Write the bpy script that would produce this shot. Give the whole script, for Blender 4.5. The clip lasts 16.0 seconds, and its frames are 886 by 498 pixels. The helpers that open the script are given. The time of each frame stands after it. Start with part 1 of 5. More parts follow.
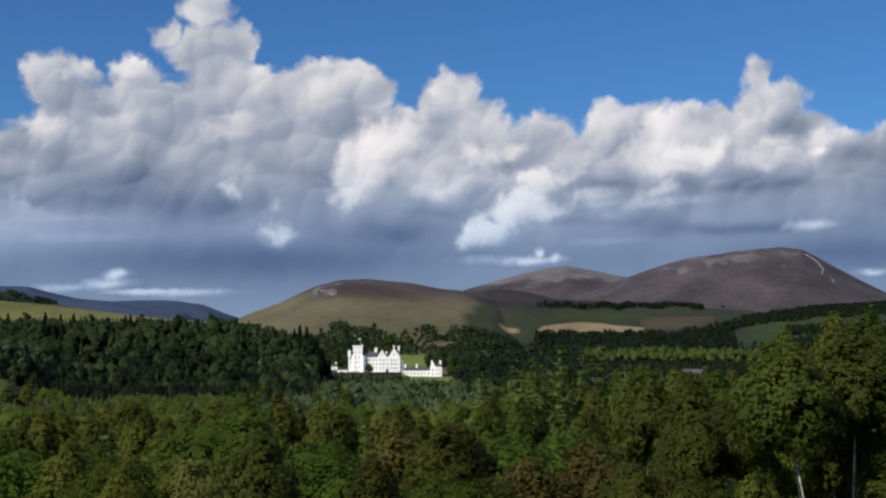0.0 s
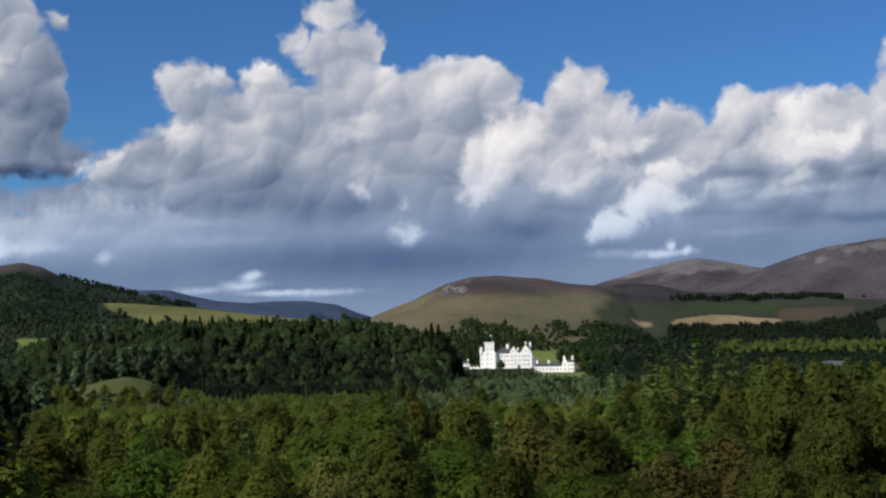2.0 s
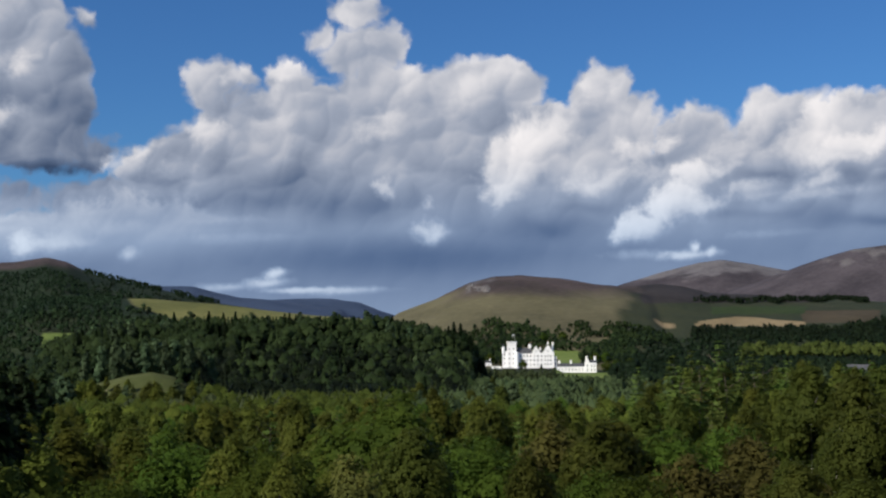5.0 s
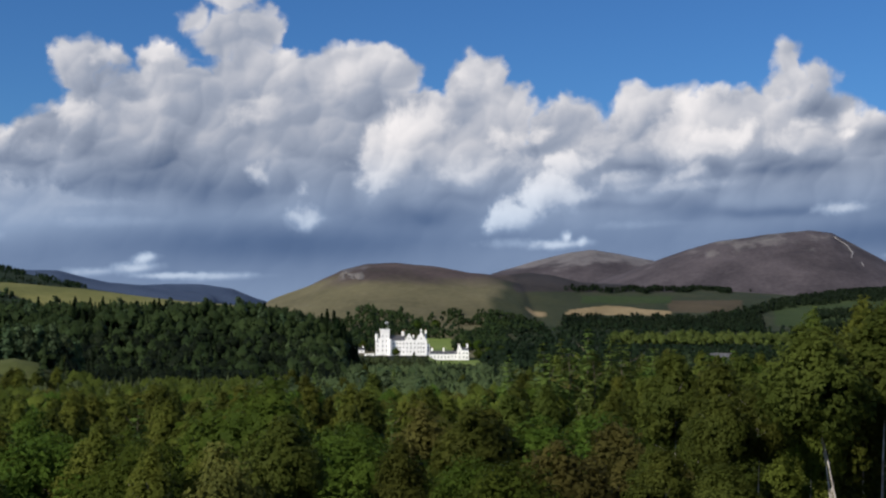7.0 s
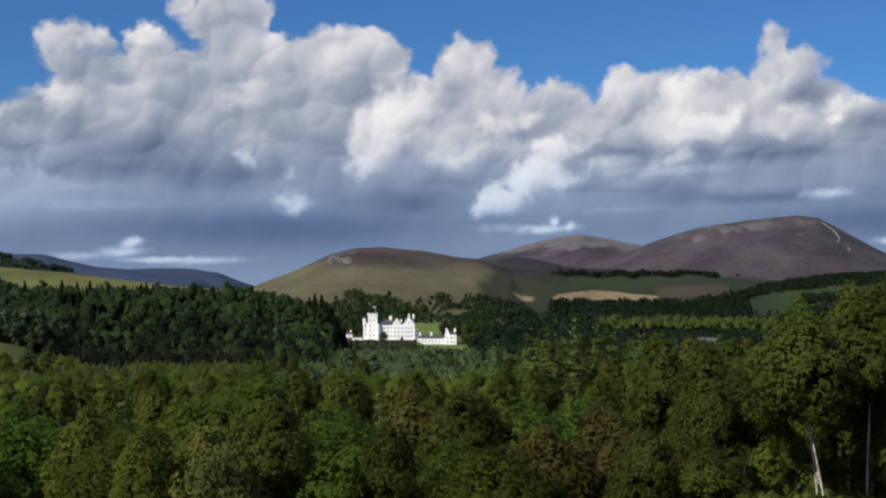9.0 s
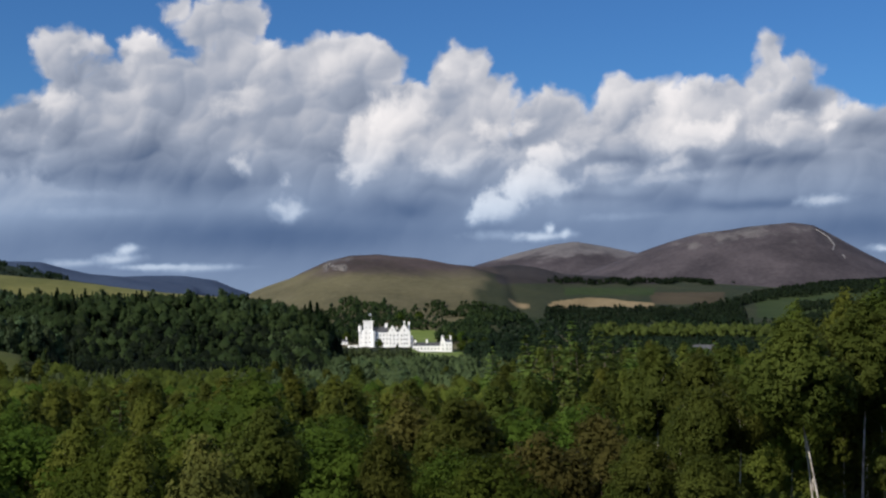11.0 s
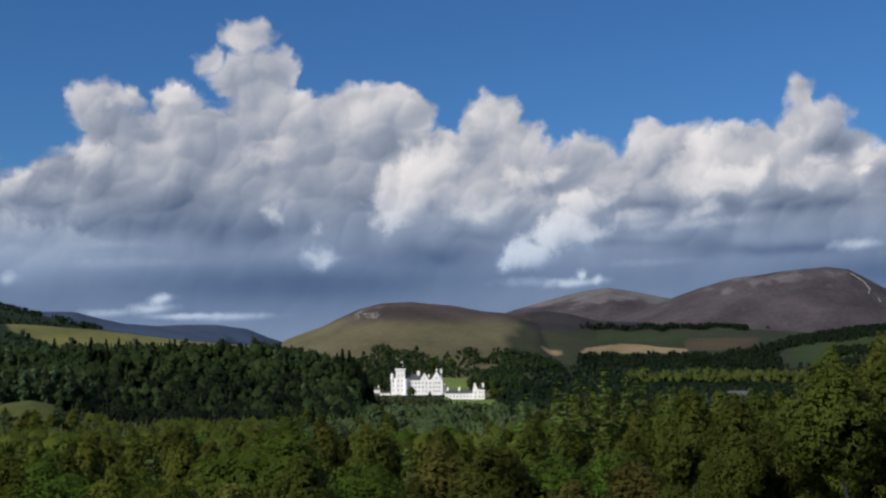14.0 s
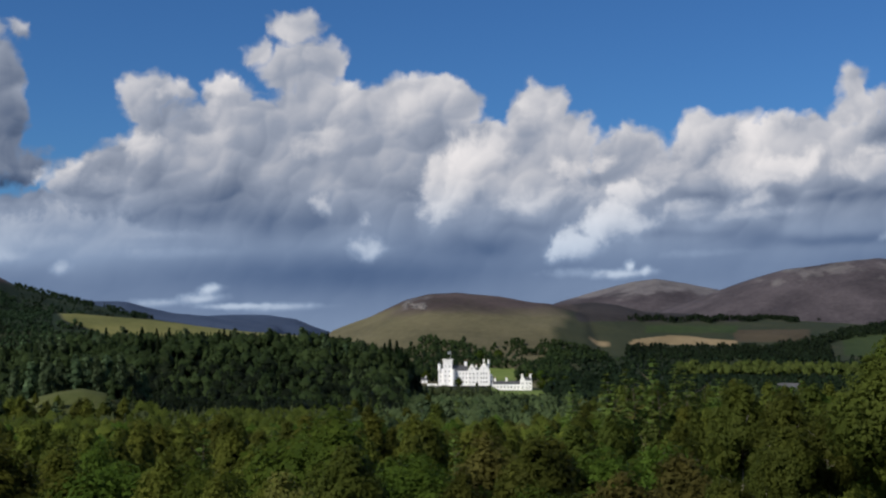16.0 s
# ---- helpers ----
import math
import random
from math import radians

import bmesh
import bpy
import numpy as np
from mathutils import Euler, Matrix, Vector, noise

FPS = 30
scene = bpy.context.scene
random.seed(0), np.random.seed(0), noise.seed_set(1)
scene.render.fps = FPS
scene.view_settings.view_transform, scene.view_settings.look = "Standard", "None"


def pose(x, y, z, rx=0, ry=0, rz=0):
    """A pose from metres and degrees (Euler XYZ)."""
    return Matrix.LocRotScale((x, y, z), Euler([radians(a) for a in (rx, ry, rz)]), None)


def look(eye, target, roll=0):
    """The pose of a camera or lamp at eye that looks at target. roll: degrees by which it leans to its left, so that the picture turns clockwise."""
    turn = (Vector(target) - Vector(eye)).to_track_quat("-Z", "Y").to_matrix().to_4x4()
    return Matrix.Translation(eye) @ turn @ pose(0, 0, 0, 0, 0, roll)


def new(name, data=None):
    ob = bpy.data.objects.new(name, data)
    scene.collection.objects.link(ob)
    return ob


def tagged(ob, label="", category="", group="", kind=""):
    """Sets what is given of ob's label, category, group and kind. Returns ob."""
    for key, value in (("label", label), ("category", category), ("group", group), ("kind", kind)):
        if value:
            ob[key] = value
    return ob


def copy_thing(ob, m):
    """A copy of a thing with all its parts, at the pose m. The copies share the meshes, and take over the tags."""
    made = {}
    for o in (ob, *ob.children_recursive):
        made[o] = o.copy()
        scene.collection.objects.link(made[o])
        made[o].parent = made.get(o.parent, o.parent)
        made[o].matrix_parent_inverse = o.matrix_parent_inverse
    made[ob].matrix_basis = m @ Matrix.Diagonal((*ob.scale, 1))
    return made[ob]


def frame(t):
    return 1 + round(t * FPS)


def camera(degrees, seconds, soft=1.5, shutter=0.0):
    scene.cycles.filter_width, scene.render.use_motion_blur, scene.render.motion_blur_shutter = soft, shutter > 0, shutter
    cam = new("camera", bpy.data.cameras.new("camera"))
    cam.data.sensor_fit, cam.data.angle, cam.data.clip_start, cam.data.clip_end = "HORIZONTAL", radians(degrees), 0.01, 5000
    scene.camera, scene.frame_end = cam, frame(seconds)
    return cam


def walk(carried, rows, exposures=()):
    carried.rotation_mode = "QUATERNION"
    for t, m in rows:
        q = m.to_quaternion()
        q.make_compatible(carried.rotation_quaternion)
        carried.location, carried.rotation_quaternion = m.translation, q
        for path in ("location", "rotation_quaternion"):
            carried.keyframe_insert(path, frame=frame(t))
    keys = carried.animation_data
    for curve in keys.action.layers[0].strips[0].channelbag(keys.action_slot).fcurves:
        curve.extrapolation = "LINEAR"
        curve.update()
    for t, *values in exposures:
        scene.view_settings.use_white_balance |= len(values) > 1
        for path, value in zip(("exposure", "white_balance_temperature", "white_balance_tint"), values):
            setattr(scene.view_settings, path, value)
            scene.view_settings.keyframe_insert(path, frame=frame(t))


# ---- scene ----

EYE = 54.5          # height of the lookout's eye over the castle's ground
cam = camera(40.0, 16.0, soft=2.3)
ROWS = [
    (0.0, 93.4, 0.0, 0.0), (0.5, 93.669, 0.069, 0.763), (1.0, 93.496, 0.428, 3.067), (1.5, 93.37, 0.693, 4.742),
    (2.0, 93.286, 1.049, 6.14), (2.5, 93.224, 1.064, 8.987), (3.0, 93.304, 1.111, 12.248), (3.5, 93.284, 1.074, 12.871),
    (4.0, 93.278, 0.978, 12.248), (4.5, 93.322, 0.622, 9.769), (5.0, 93.248, 0.424, 7.198), (7.5, 92.386, 0.023, 0.797),
    (8.0, 92.118, 0.07, 0.637), (8.5, 91.977, -0.12, 0.561), (9.0, 91.904, -0.064, 0.689), (11.5, 92.555, -0.034, 0.455),
    (12.0, 92.966, 0.162, 0.666), (12.5, 93.326, 0.021, 0.821), (13.0, 93.672, 0.381, 1.201), (13.5, 94.062, 0.453, 1.615),
    (14.0, 94.47, 0.34, 1.984), (14.5, 94.72, 0.279, 2.563), (15.0, 94.661, 0.333, 3.341), (15.5, 94.452, 0.165, 3.91),
    (16.0, 94.041, 0.103, 4.205),
]
walk(cam, [(t, pose(0, 0, EYE, rx, ry, rz)) for t, rx, ry, rz in ROWS], ((0.0, 0.0), (12.5, 0.0), (13.5, -0.12), (14.5, -0.17), (16.0, -0.15)))

# ---- light ----
SUN_EL, SUN_AZ = 38.0, 134.0      # degrees; the bearing is counted from straight ahead towards the left
sun_way = Vector((-math.sin(radians(SUN_AZ)) * math.cos(radians(SUN_EL)), math.cos(radians(SUN_AZ)) * math.cos(radians(SUN_EL)), math.sin(radians(SUN_EL))))
sun = new("sun", bpy.data.lights.new("sun", "SUN"))
sun.data.energy, sun.data.angle, sun.data.color = 5.0, radians(0.5), (1.0, 0.94, 0.84)
sun.matrix_world = look((0, 0, 900), Vector((0, 0, 900)) - sun_way)

# Sky: a clear blue one behind banks of fair-weather cumulus. Each bank is a cluster of rounded heaps,
# given by bearing, height over the horizon and half sizes, all in degrees.
EAST_BANK = (
    (15.2, 9.5, 3.0, 1.5), (17.6, 9.9, 1.3, 1.0), (16.7, 10.4, 1.0, 0.8),
    (18.0, 10.8, 1.65, 1.54), (16.6, 11.3, 0.8, 0.8), (14.2, 11.0, 1.81, 1.44), (18.7, 8.3, 1.73, 0.85), (12.7, 6.7, 8.78, 4.39),
    (18.7, 6.5, 4.26, 2.13), (20.1, 4.2, 3.99, 2.13), (9.7, 9.9, 3.19, 2.45), (11.3, 14.1, 1.65, 1.17), (12.9, 13.1, 1.22, 0.74),
    (11.4, 12.6, 1.86, 0.96), (10.1, 13.0, 1.28, 1.22), (11.1, 12.3, 1.99, 1.33), (5.2, 10.4, 3.14, 2.18), (3.5, 11.1, 1.46, 1.12),
    (4.9, 6.1, 9.31, 4.39),
)
NORTH_BANK = (
    (-0.3, 10.1, 1.65, 1.97), (-1.8, 8.9, 1.76, 1.65), (-4.7, 7.8, 2.39, 2.02), (-8.7, 8.3, 2.87, 2.18), (-12.3, 8.2, 3.19, 2.07),
    (-8.4, 5.5, 9.31, 3.46), (-14.5, 11.1, 0.85, 1.2), (-14.7, 10.0, 1.33, 1.2), (-16.0, 10.3, 1.38, 0.96), (-15.7, 8.5, 2.39, 1.6),
    (-18.0, 7.5, 2.66, 1.54), (-20.2, 7.0, 2.93, 1.91), (-16.0, 4.6, 8.78, 2.93), (-16.0, 6.9, 5.32, 2.39), (-23.1, 6.6, 4.26, 3.19),
)
WEST_CLOUD = (
    (28.6, 8.4, 2.8, 1.5), (26.2, 8.2, 3.2, 1.6),
    (26.3, 13.3, 2.13, 2.66), (24.8, 10.1, 1.91, 3.94), (27.1, 10.1, 2.93, 2.93), (29.7, 9.4, 1.81, 1.46), (26.0, 7.3, 3.14, 1.01),
    (23.6, 13.5, 0.8, 0.85), (30.7, 7.2, 3.46, 1.12), (32.6, 8.2, 2.26, 1.2), (29.2, 5.4, 6.38, 0.96), (31.1, 4.7, 1.28, 1.06),
    (31.7, 3.4, 3.19, 1.33), (27.5, 3.6, 2.93, 1.01), (24.7, 3.7, 5.32, 1.81), (20.8, 6.9, 2.02, 1.33), (18.7, 8.1, 1.28, 0.96),
    (22.7, 5.3, 3.19, 1.33), (23.3, 7.4, 1.6, 1.2), (26.8, 5.3, 3.99, 0.74),
)
# Shaded parts of the banks: bearing, height, half sizes, gain.
SHADE_EAST = (
    (18.27, 10.8, 2.66, 1.6, -0.08), (12.05, 13.15, 3.19, 1.6, -0.04), (9.4, 8.36, 3.72, 1.6, -0.03), (1.44, 7.14, 2.39, 1.86, 0.05),
    (13.49, 6.31, 3.19, 1.2, -0.13), (11.69, 5.31, 3.46, 0.59, -0.1), (8.82, 2.86, 7.98, 1.01, -0.11), (2.51, 4.22, 2.93, 0.53, -0.13), (-0.83, 8.15, 0.53, 0.64, -0.09),
    (16.47, 5.58, 2.39, 0.37, -0.05), (1.18, 10.83, 0.43, 0.43, -0.05), (5.97, 6.32, 1.06, 1.6, -0.05), (0.37, 5.15, 1.33, 0.32, -0.08),
)
SHADE_NORTH = (
    (-8.12, 6.39, 1.12, 0.27, -0.15), (-11.55, 6.43, 0.48, 0.37, -0.12), (-14.54, 6.1, 2.93, 0.29, -0.16), (-13.79, 6.68, 1.33, 0.48, -0.1), (-15.71, 9.07, 1.06, 0.4, -0.15),
    (-18.74, 7.72, 1.46, 0.53, -0.14), (-13.51, 4.29, 4.26, 0.32, -0.13), (-19.42, 5.87, 1.6, 1.2, -0.09), (-18.42, 3.13, 3.46, 0.74, -0.1), (-6.54, 4.67, 2.93, 0.24, -0.08),
    (-1.76, 2.36, 3.99, 0.53, 0.03),
)
SHADE_WEST = (
    (25.22, 6.79, 2.93, 0.37, -0.26), (23.6, 9.96, 0.85, 2.66, -0.15), (20.05, 5.27, 2.13, 0.32, -0.18), (32.14, 8.49, 1.6, 0.66, -0.12), (26.24, 6.31, 6.92, 5.32, -0.11),
    (24.73, 3.98, 6.65, 1.2, 0.2), (31.42, 3.98, 3.72, 1.2, 0.19),
    (26.22, 10.93, 4.52, 5.05, -0.1), (22.41, 4.49, 4.26, 1.33, 0.07),
)
# Puffs in front of the banks, back to front: bearing, height, half sizes, brightness of the lit side.
PUFFS_EAST = (
    (11.53, 13.55, 2.39, 1.33, 0.66), (12.83, 13.99, 1.2, 0.93, 0.65), (9.57, 12.74, 0.93, 1.01, 0.63), (18.4, 11.16, 1.33, 1.12, 0.66), (16.81, 11.38, 0.85, 0.74, 0.74),
    (15.07, 11.43, 0.8, 0.59, 0.78), (14.07, 11.58, 1.33, 0.85, 0.82), (15.18, 10.34, 0.85, 0.53, 0.72), (18.71, 8.73, 1.06, 0.43, 0.74), (17.86, 8.32, 1.6, 0.74, 0.71),
    (15.03, 8.9, 1.01, 0.66, 0.69), (19.16, 6.88, 1.2, 0.59, 0.66), (4.66, 11.06, 2.39, 1.06, 0.72), (4.94, 12.04, 1.99, 0.48, 0.82), (3.46, 11.54, 1.2, 0.69, 0.77),
    (7.58, 11, 1.6, 0.93, 0.7), (9.28, 9.27, 1.06, 0.66, 0.7), (10.18, 8.52, 1.2, 0.59, 0.74), (8.38, 11.49, 0.8, 0.59, 0.72), (-1.23, 10.18, 1.33, 1.06, 0.71),
    (-2.25, 9.65, 0.93, 1.06, 0.67), (-0.16, 11.09, 0.96, 0.9, 0.77), (1.31, 9.12, 0.96, 1.28, 0.75), (2.51, 7.8, 2.26, 1.73, 0.87), (3.84, 6.47, 1.65, 1.46, 0.82),
    (4.64, 7.12, 0.85, 1.2, 0.75), (4.05, 5.49, 1.06, 0.43, 0.73), (9.77, 6.13, 0.53, 0.48, 0.75), (7.53, 4.06, 1.01, 0.64, 0.73), (7.93, 5.18, 0.27, 0.32, 0.62),
    (17.67, 4.48, 3.19, 0.32, 0.6), (18.76, 4.81, 0.93, 0.37, 0.62), (16.44, 3.67, 2.93, 0.32, 0.55), (15.29, 1.64, 1.2, 0.32, 0.75), (15.05, 2.02, 0.74, 0.27, 0.78),
    (13.16, 1.32, 2.39, 0.16, 0.75),
)
PUFFS_NORTH = (
    (-5.91, 9.6, 1.06, 0.59, 0.73), (-4.57, 9.1, 1.33, 0.64, 0.71), (-8.15, 9.3, 2.13, 1.2, 0.74), (-8.55, 9.99, 1.46, 0.59, 0.8), (-12.05, 9.83, 1.99, 0.59, 0.79),
    (-13.57, 8.62, 2.39, 1.33, 0.72), (-11.01, 8.7, 1.73, 1.33, 0.8), (-10.37, 8.98, 0.74, 0.69, 0.87), (-9.7, 7.7, 1.6, 1.06, 0.76), (-11.12, 7.01, 1.33, 0.66, 0.8),
    (-11.77, 7.64, 1.46, 0.74, 0.84), (-12.59, 7.8, 0.8, 0.48, 0.9), (-14.24, 11.32, 0.8, 0.85, 0.66), (-14.68, 11.8, 0.59, 0.69, 0.68), (-15.98, 10.3, 1.33, 1.01, 0.64),
    (-15.7, 8.28, 0.69, 0.43, 0.76), (-15.8, 7.26, 2.13, 0.8, 0.72), (-17.18, 8.35, 0.93, 0.53, 0.76), (-17.04, 7.65, 0.48, 0.32, 0.82), (-19, 8.51, 1.6, 0.37, 0.72),
    (-6.82, 7.49, 1.46, 0.69, 0.72), (-6.02, 6.63, 1.2, 0.37, 0.75), (-1.37, 8.07, 0.64, 0.59, 0.75), (-2.17, 7.54, 1.06, 0.9, 0.78), (-3.53, 7.98, 0.59, 0.64, 0.87),
    (-2.3, 6.48, 1.33, 0.69, 0.76), (-0.16, 6.22, 1.73, 0.59, 0.72), (-4.43, 6.33, 0.85, 0.8, 0.82), (-3.89, 5.14, 1.38, 1.01, 0.82), (-2.29, 4.17, 1.6, 0.9, 0.81),
    (-1.17, 3.9, 0.69, 0.64, 0.8), (-4.82, 4.79, 1.2, 0.69, 0.75), (-10.46, 5.41, 2.39, 0.35, 0.66), (-7.85, 5.45, 1.86, 0.32, 0.64),
)
PUFFS_LOW = (
    (17.13, 1.45, 1.6, 0.24, 0.64), (11.64, 1.27, 2.39, 0.24, 0.68), (-2.29, 2.84, 1.6, 0.27, 0.56), (-7.33, 5.77, 1.6, 0.43, 0.68), (-10.46, 5.98, 1.33, 0.43, 0.7),
    (-4.41, 2.78, 1.6, 0.27, 0.76), (-4.55, 3.1, 0.35, 0.37, 0.80), (-5.47, 2.88, 0.35, 0.32, 0.80), (-17.18, 4.29, 1.28, 0.32, 0.7), (-19.54, 2.15, 0.8, 0.24, 0.75),
    (-8.36, 3.65, 2.39, 0.24, 0.52),
)
PUFFS_WEST = (
    (24.73, 3.72, 3.99, 1.12, 0.61), (21.11, 4.48, 3.72, 1.33, 0.6), (31.42, 3.73, 2.39, 1.12, 0.64), (28.5, 5.01, 3.19, 0.59, 0.6),
    (27.09, 13.55, 1.73, 1.73, 0.68), (28.48, 10.86, 1.99, 1.6, 0.69), (30.21, 9.35, 1.28, 0.85, 0.7), (26.09, 11.19, 0.64, 0.9, 0.72), (27.11, 9.12, 1.06, 0.59, 0.74),
    (23.31, 13.69, 0.53, 0.51, 0.73), (29.97, 7.29, 1.73, 0.74, 0.66), (28.86, 7.94, 0.45, 0.29, 0.76), (32.42, 6.43, 0.8, 0.66, 0.68), (30.58, 4.7, 1.01, 0.74, 0.74),
    (31.08, 5.55, 0.43, 0.37, 0.78), (31.78, 4.81, 0.24, 0.19, 0.8), (28, 3.86, 1.6, 0.43, 0.72), (29.61, 3.43, 0.85, 0.59, 0.78), (27.25, 4.38, 1.6, 0.32, 0.68),
    (24.35, 3.46, 1.46, 0.43, 0.74), (26, 3.31, 0.64, 0.64, 0.85), (21.6, 6.8, 1.28, 0.8, 0.69), (21.02, 7.58, 0.96, 0.53, 0.76), (18.42, 8.68, 1.06, 0.64, 0.75),
    (21.64, 2.91, 0.48, 0.37, 0.68), (22.15, 3.97, 2.93, 0.53, 0.62),
)


def build_sky():
    world = bpy.data.worlds.new("sky")
    scene.world = world
    world.use_nodes = True
    world.cycles.sampling_method, world.cycles.sample_map_resolution = "MANUAL", 512
    nt = world.node_tree
    N, L = nt.nodes, nt.links

    def put(x, socket):
        if hasattr(x, "links"):
            L.new(x, socket)
        else:
            socket.default_value = x

    def mth(op, a, b=0.0, c=0.0):
        n = N.new("ShaderNodeMath")
        n.operation = op
        for x, s in zip((a, b, c), n.inputs):
            put(x, s)
        return n.outputs[0]

    def vec(op, a, b=(0, 0, 0), c=(0, 0, 0)):
        n = N.new("ShaderNodeVectorMath")
        n.operation = op
        put(a, n.inputs[0])
        put(b, n.inputs[1])
        if op == "MULTIPLY_ADD":
            put(c, n.inputs[2])
        return n.outputs["Value"] if op in ("LENGTH", "DOT_PRODUCT") else n.outputs["Vector"]

    def span(x, a, b, c=0.0, d=1.0):
        n = N.new("ShaderNodeMapRange")
        n.interpolation_type = "SMOOTHSTEP"
        put(x, n.inputs["Value"])
        for key, v in (("From Min", a), ("From Max", b), ("To Min", c), ("To Max", d)):
            n.inputs[key].default_value = v
        return n.outputs[0]

    def fog(p, scale, detail=4.0, rough=0.55, colour=False):
        n = N.new("ShaderNodeTexNoise")
        n.noise_dimensions = "2D"
        n.inputs["Scale"].default_value, n.inputs["Detail"].default_value, n.inputs["Roughness"].default_value = scale, detail, rough
        L.new(p, n.inputs["Vector"])
        return n.outputs["Color" if colour else "Fac"]

    way = N.new("ShaderNodeTexCoord").outputs["Generated"]
    sep = N.new("ShaderNodeSeparateXYZ")
    L.new(way, sep.inputs[0])
    az = mth("MULTIPLY", mth("ARCTAN2", mth("MULTIPLY", sep.outputs[0], -1.0), sep.outputs[1]), 57.2958)
    el = mth("MULTIPLY", mth("ARCSINE", sep.outputs[2]), 57.2958)
    com = N.new("ShaderNodeCombineXYZ")
    L.new(az, com.inputs[0])
    L.new(el, com.inputs[1])
    p = com.outputs[0]
    # billows: the heaps' outlines are bent by noise at two sizes
    bend = vec("MULTIPLY_ADD", fog(p, 0.5, 0.6, 0.4, True), (1.25, 1.1, 0), (-0.62, -0.55, 0))
    fine = vec("MULTIPLY_ADD", fog(p, 1.7, 1.5, 0.5, True), (0.40, 0.34, 0), (-0.20, -0.17, 0))
    calm = span(el, 1.5, 5.0, 0.25, 1.0)
    steady = N.new("ShaderNodeCombineXYZ")
    for s in steady.inputs[:2]:
        L.new(calm, s)
    bend, fine = vec("MULTIPLY", bend, steady.outputs[0]), vec("MULTIPLY", fine, steady.outputs[0])
    curl = vec("MULTIPLY", vec("MULTIPLY_ADD", fog(p, 4.2, 2.0, 0.5, True), (0.16, 0.14, 0), (-0.08, -0.07, 0)), steady.outputs[0])
    q = vec("ADD", vec("ADD", vec("ADD", p, bend), fine), curl)
    soft_q = vec("ADD", p, vec("SCALE", bend, (0, 0, 0)))
    soft_q.node.inputs[1].links[0].from_node.inputs["Scale"].default_value = 0.6

    body = None
    for a, e, w, h in (*EAST_BANK, *NORTH_BANK, *WEST_CLOUD):
        d = vec("LENGTH", vec("MULTIPLY_ADD", q, (1 / w, 1 / h, 0), (-a / w, -e / h, 0)))
        s = min(w, h)
        f = mth("MULTIPLY_ADD", d, -s, s)
        body = f if body is None else mth("SMOOTH_MAX", body, f, 0.25)
    # the overcast under the banks, down to the horizon, and scattered heaps over the rest of the sky
    low = mth("MULTIPLY_ADD", el, -0.55, 2.75)
    body = mth("SMOOTH_MAX", body, low, 0.3)
    aside = mth("MAXIMUM", span(mth("ABSOLUTE", mth("SUBTRACT", az, 6.0)), 32.0, 42.0), span(el, 19.0, 26.0))
    heaps = mth("MULTIPLY", mth("MULTIPLY_ADD", fog(p, 0.055, 5.0, 0.55), 9.0, -4.4), aside)
    body = mth("SMOOTH_MAX", body, mth("ADD", heaps, mth("MULTIPLY_ADD", aside, 3.0, -3.0)), 0.2)
    def puffs(pos, scale):
        cell = N.new("ShaderNodeTexVoronoi")
        cell.voronoi_dimensions, cell.feature = "2D", "SMOOTH_F1"
        cell.inputs["Scale"].default_value, cell.inputs["Smoothness"].default_value = scale, 0.7
        L.new(pos, cell.inputs["Vector"])
        return cell.outputs["Distance"]

    lump, lump2 = puffs(soft_q, 0.85), puffs(q, 2.0)
    body = mth("MULTIPLY_ADD", lump, -0.34, mth("MULTIPLY_ADD", lump2, -0.22, mth("ADD", body, 0.04)))
    wisp = mth("SUBTRACT", fog(q, 1.5, 2.5, 0.5), 0.5)
    cover = span(mth("MULTIPLY_ADD", wisp, 0.35, body), -0.12, 0.36)

    # light and shade on the heaps
    lift = N.new("ShaderNodeValToRGB")
    ramp = lift.color_ramp
    ramp.interpolation = "EASE"
    ramp.elements[0].position, ramp.elements[1].position = 0.0, 1.0
    for pos, v in ((0.0, 0.53), (0.10, 0.49), (0.17, 0.47), (0.30, 0.55), (0.50, 0.64), (0.72, 0.68), (1.0, 0.65)):
        e = ramp.elements[0] if pos == 0.0 else ramp.elements[-1] if pos == 1.0 else ramp.elements.new(pos)
        e.color = (v, v, v, v)
    L.new(mth("MULTIPLY", el, 1 / 16.0), lift.inputs["Fac"])
    light = lift.outputs["Alpha"]
    for a, e, w, h, gain in (*SHADE_EAST, *SHADE_NORTH, *SHADE_WEST):
        v = vec("MULTIPLY_ADD", soft_q, (1 / w, 1 / h, 0), (-a / w, -e / h, 0))
        light = mth("MULTIPLY_ADD", mth("POWER", 0.42, vec("DOT_PRODUCT", v, v)), gain, light)
    torn = mth("SUBTRACT", fog(soft_q, 1.3, 4.0, 0.6), 0.5)
    flat, level = N.new("ShaderNodeSeparateXYZ"), N.new("ShaderNodeSeparateXYZ")
    L.new(q, flat.inputs[0])
    L.new(vec("ADD", p, curl), level.inputs[0])
    for a, e, w, h, peak in (*PUFFS_EAST, *PUFFS_NORTH, *PUFFS_LOW, *PUFFS_WEST):
        # the third number only keeps the puffs in their order
        step = N.new("ShaderNodeCombineXYZ")
        for k, x in enumerate((*(level if w > 3.5 * h else flat).outputs[:2], light)):
            L.new(x, step.inputs[k])
        v = vec("MULTIPLY_ADD", step.outputs[0], (1 / w, 1 / h, 0), (-a / w, -e / h, 0))
        side = vec("DOT_PRODUCT", v, (0.55, 0.6, 0))
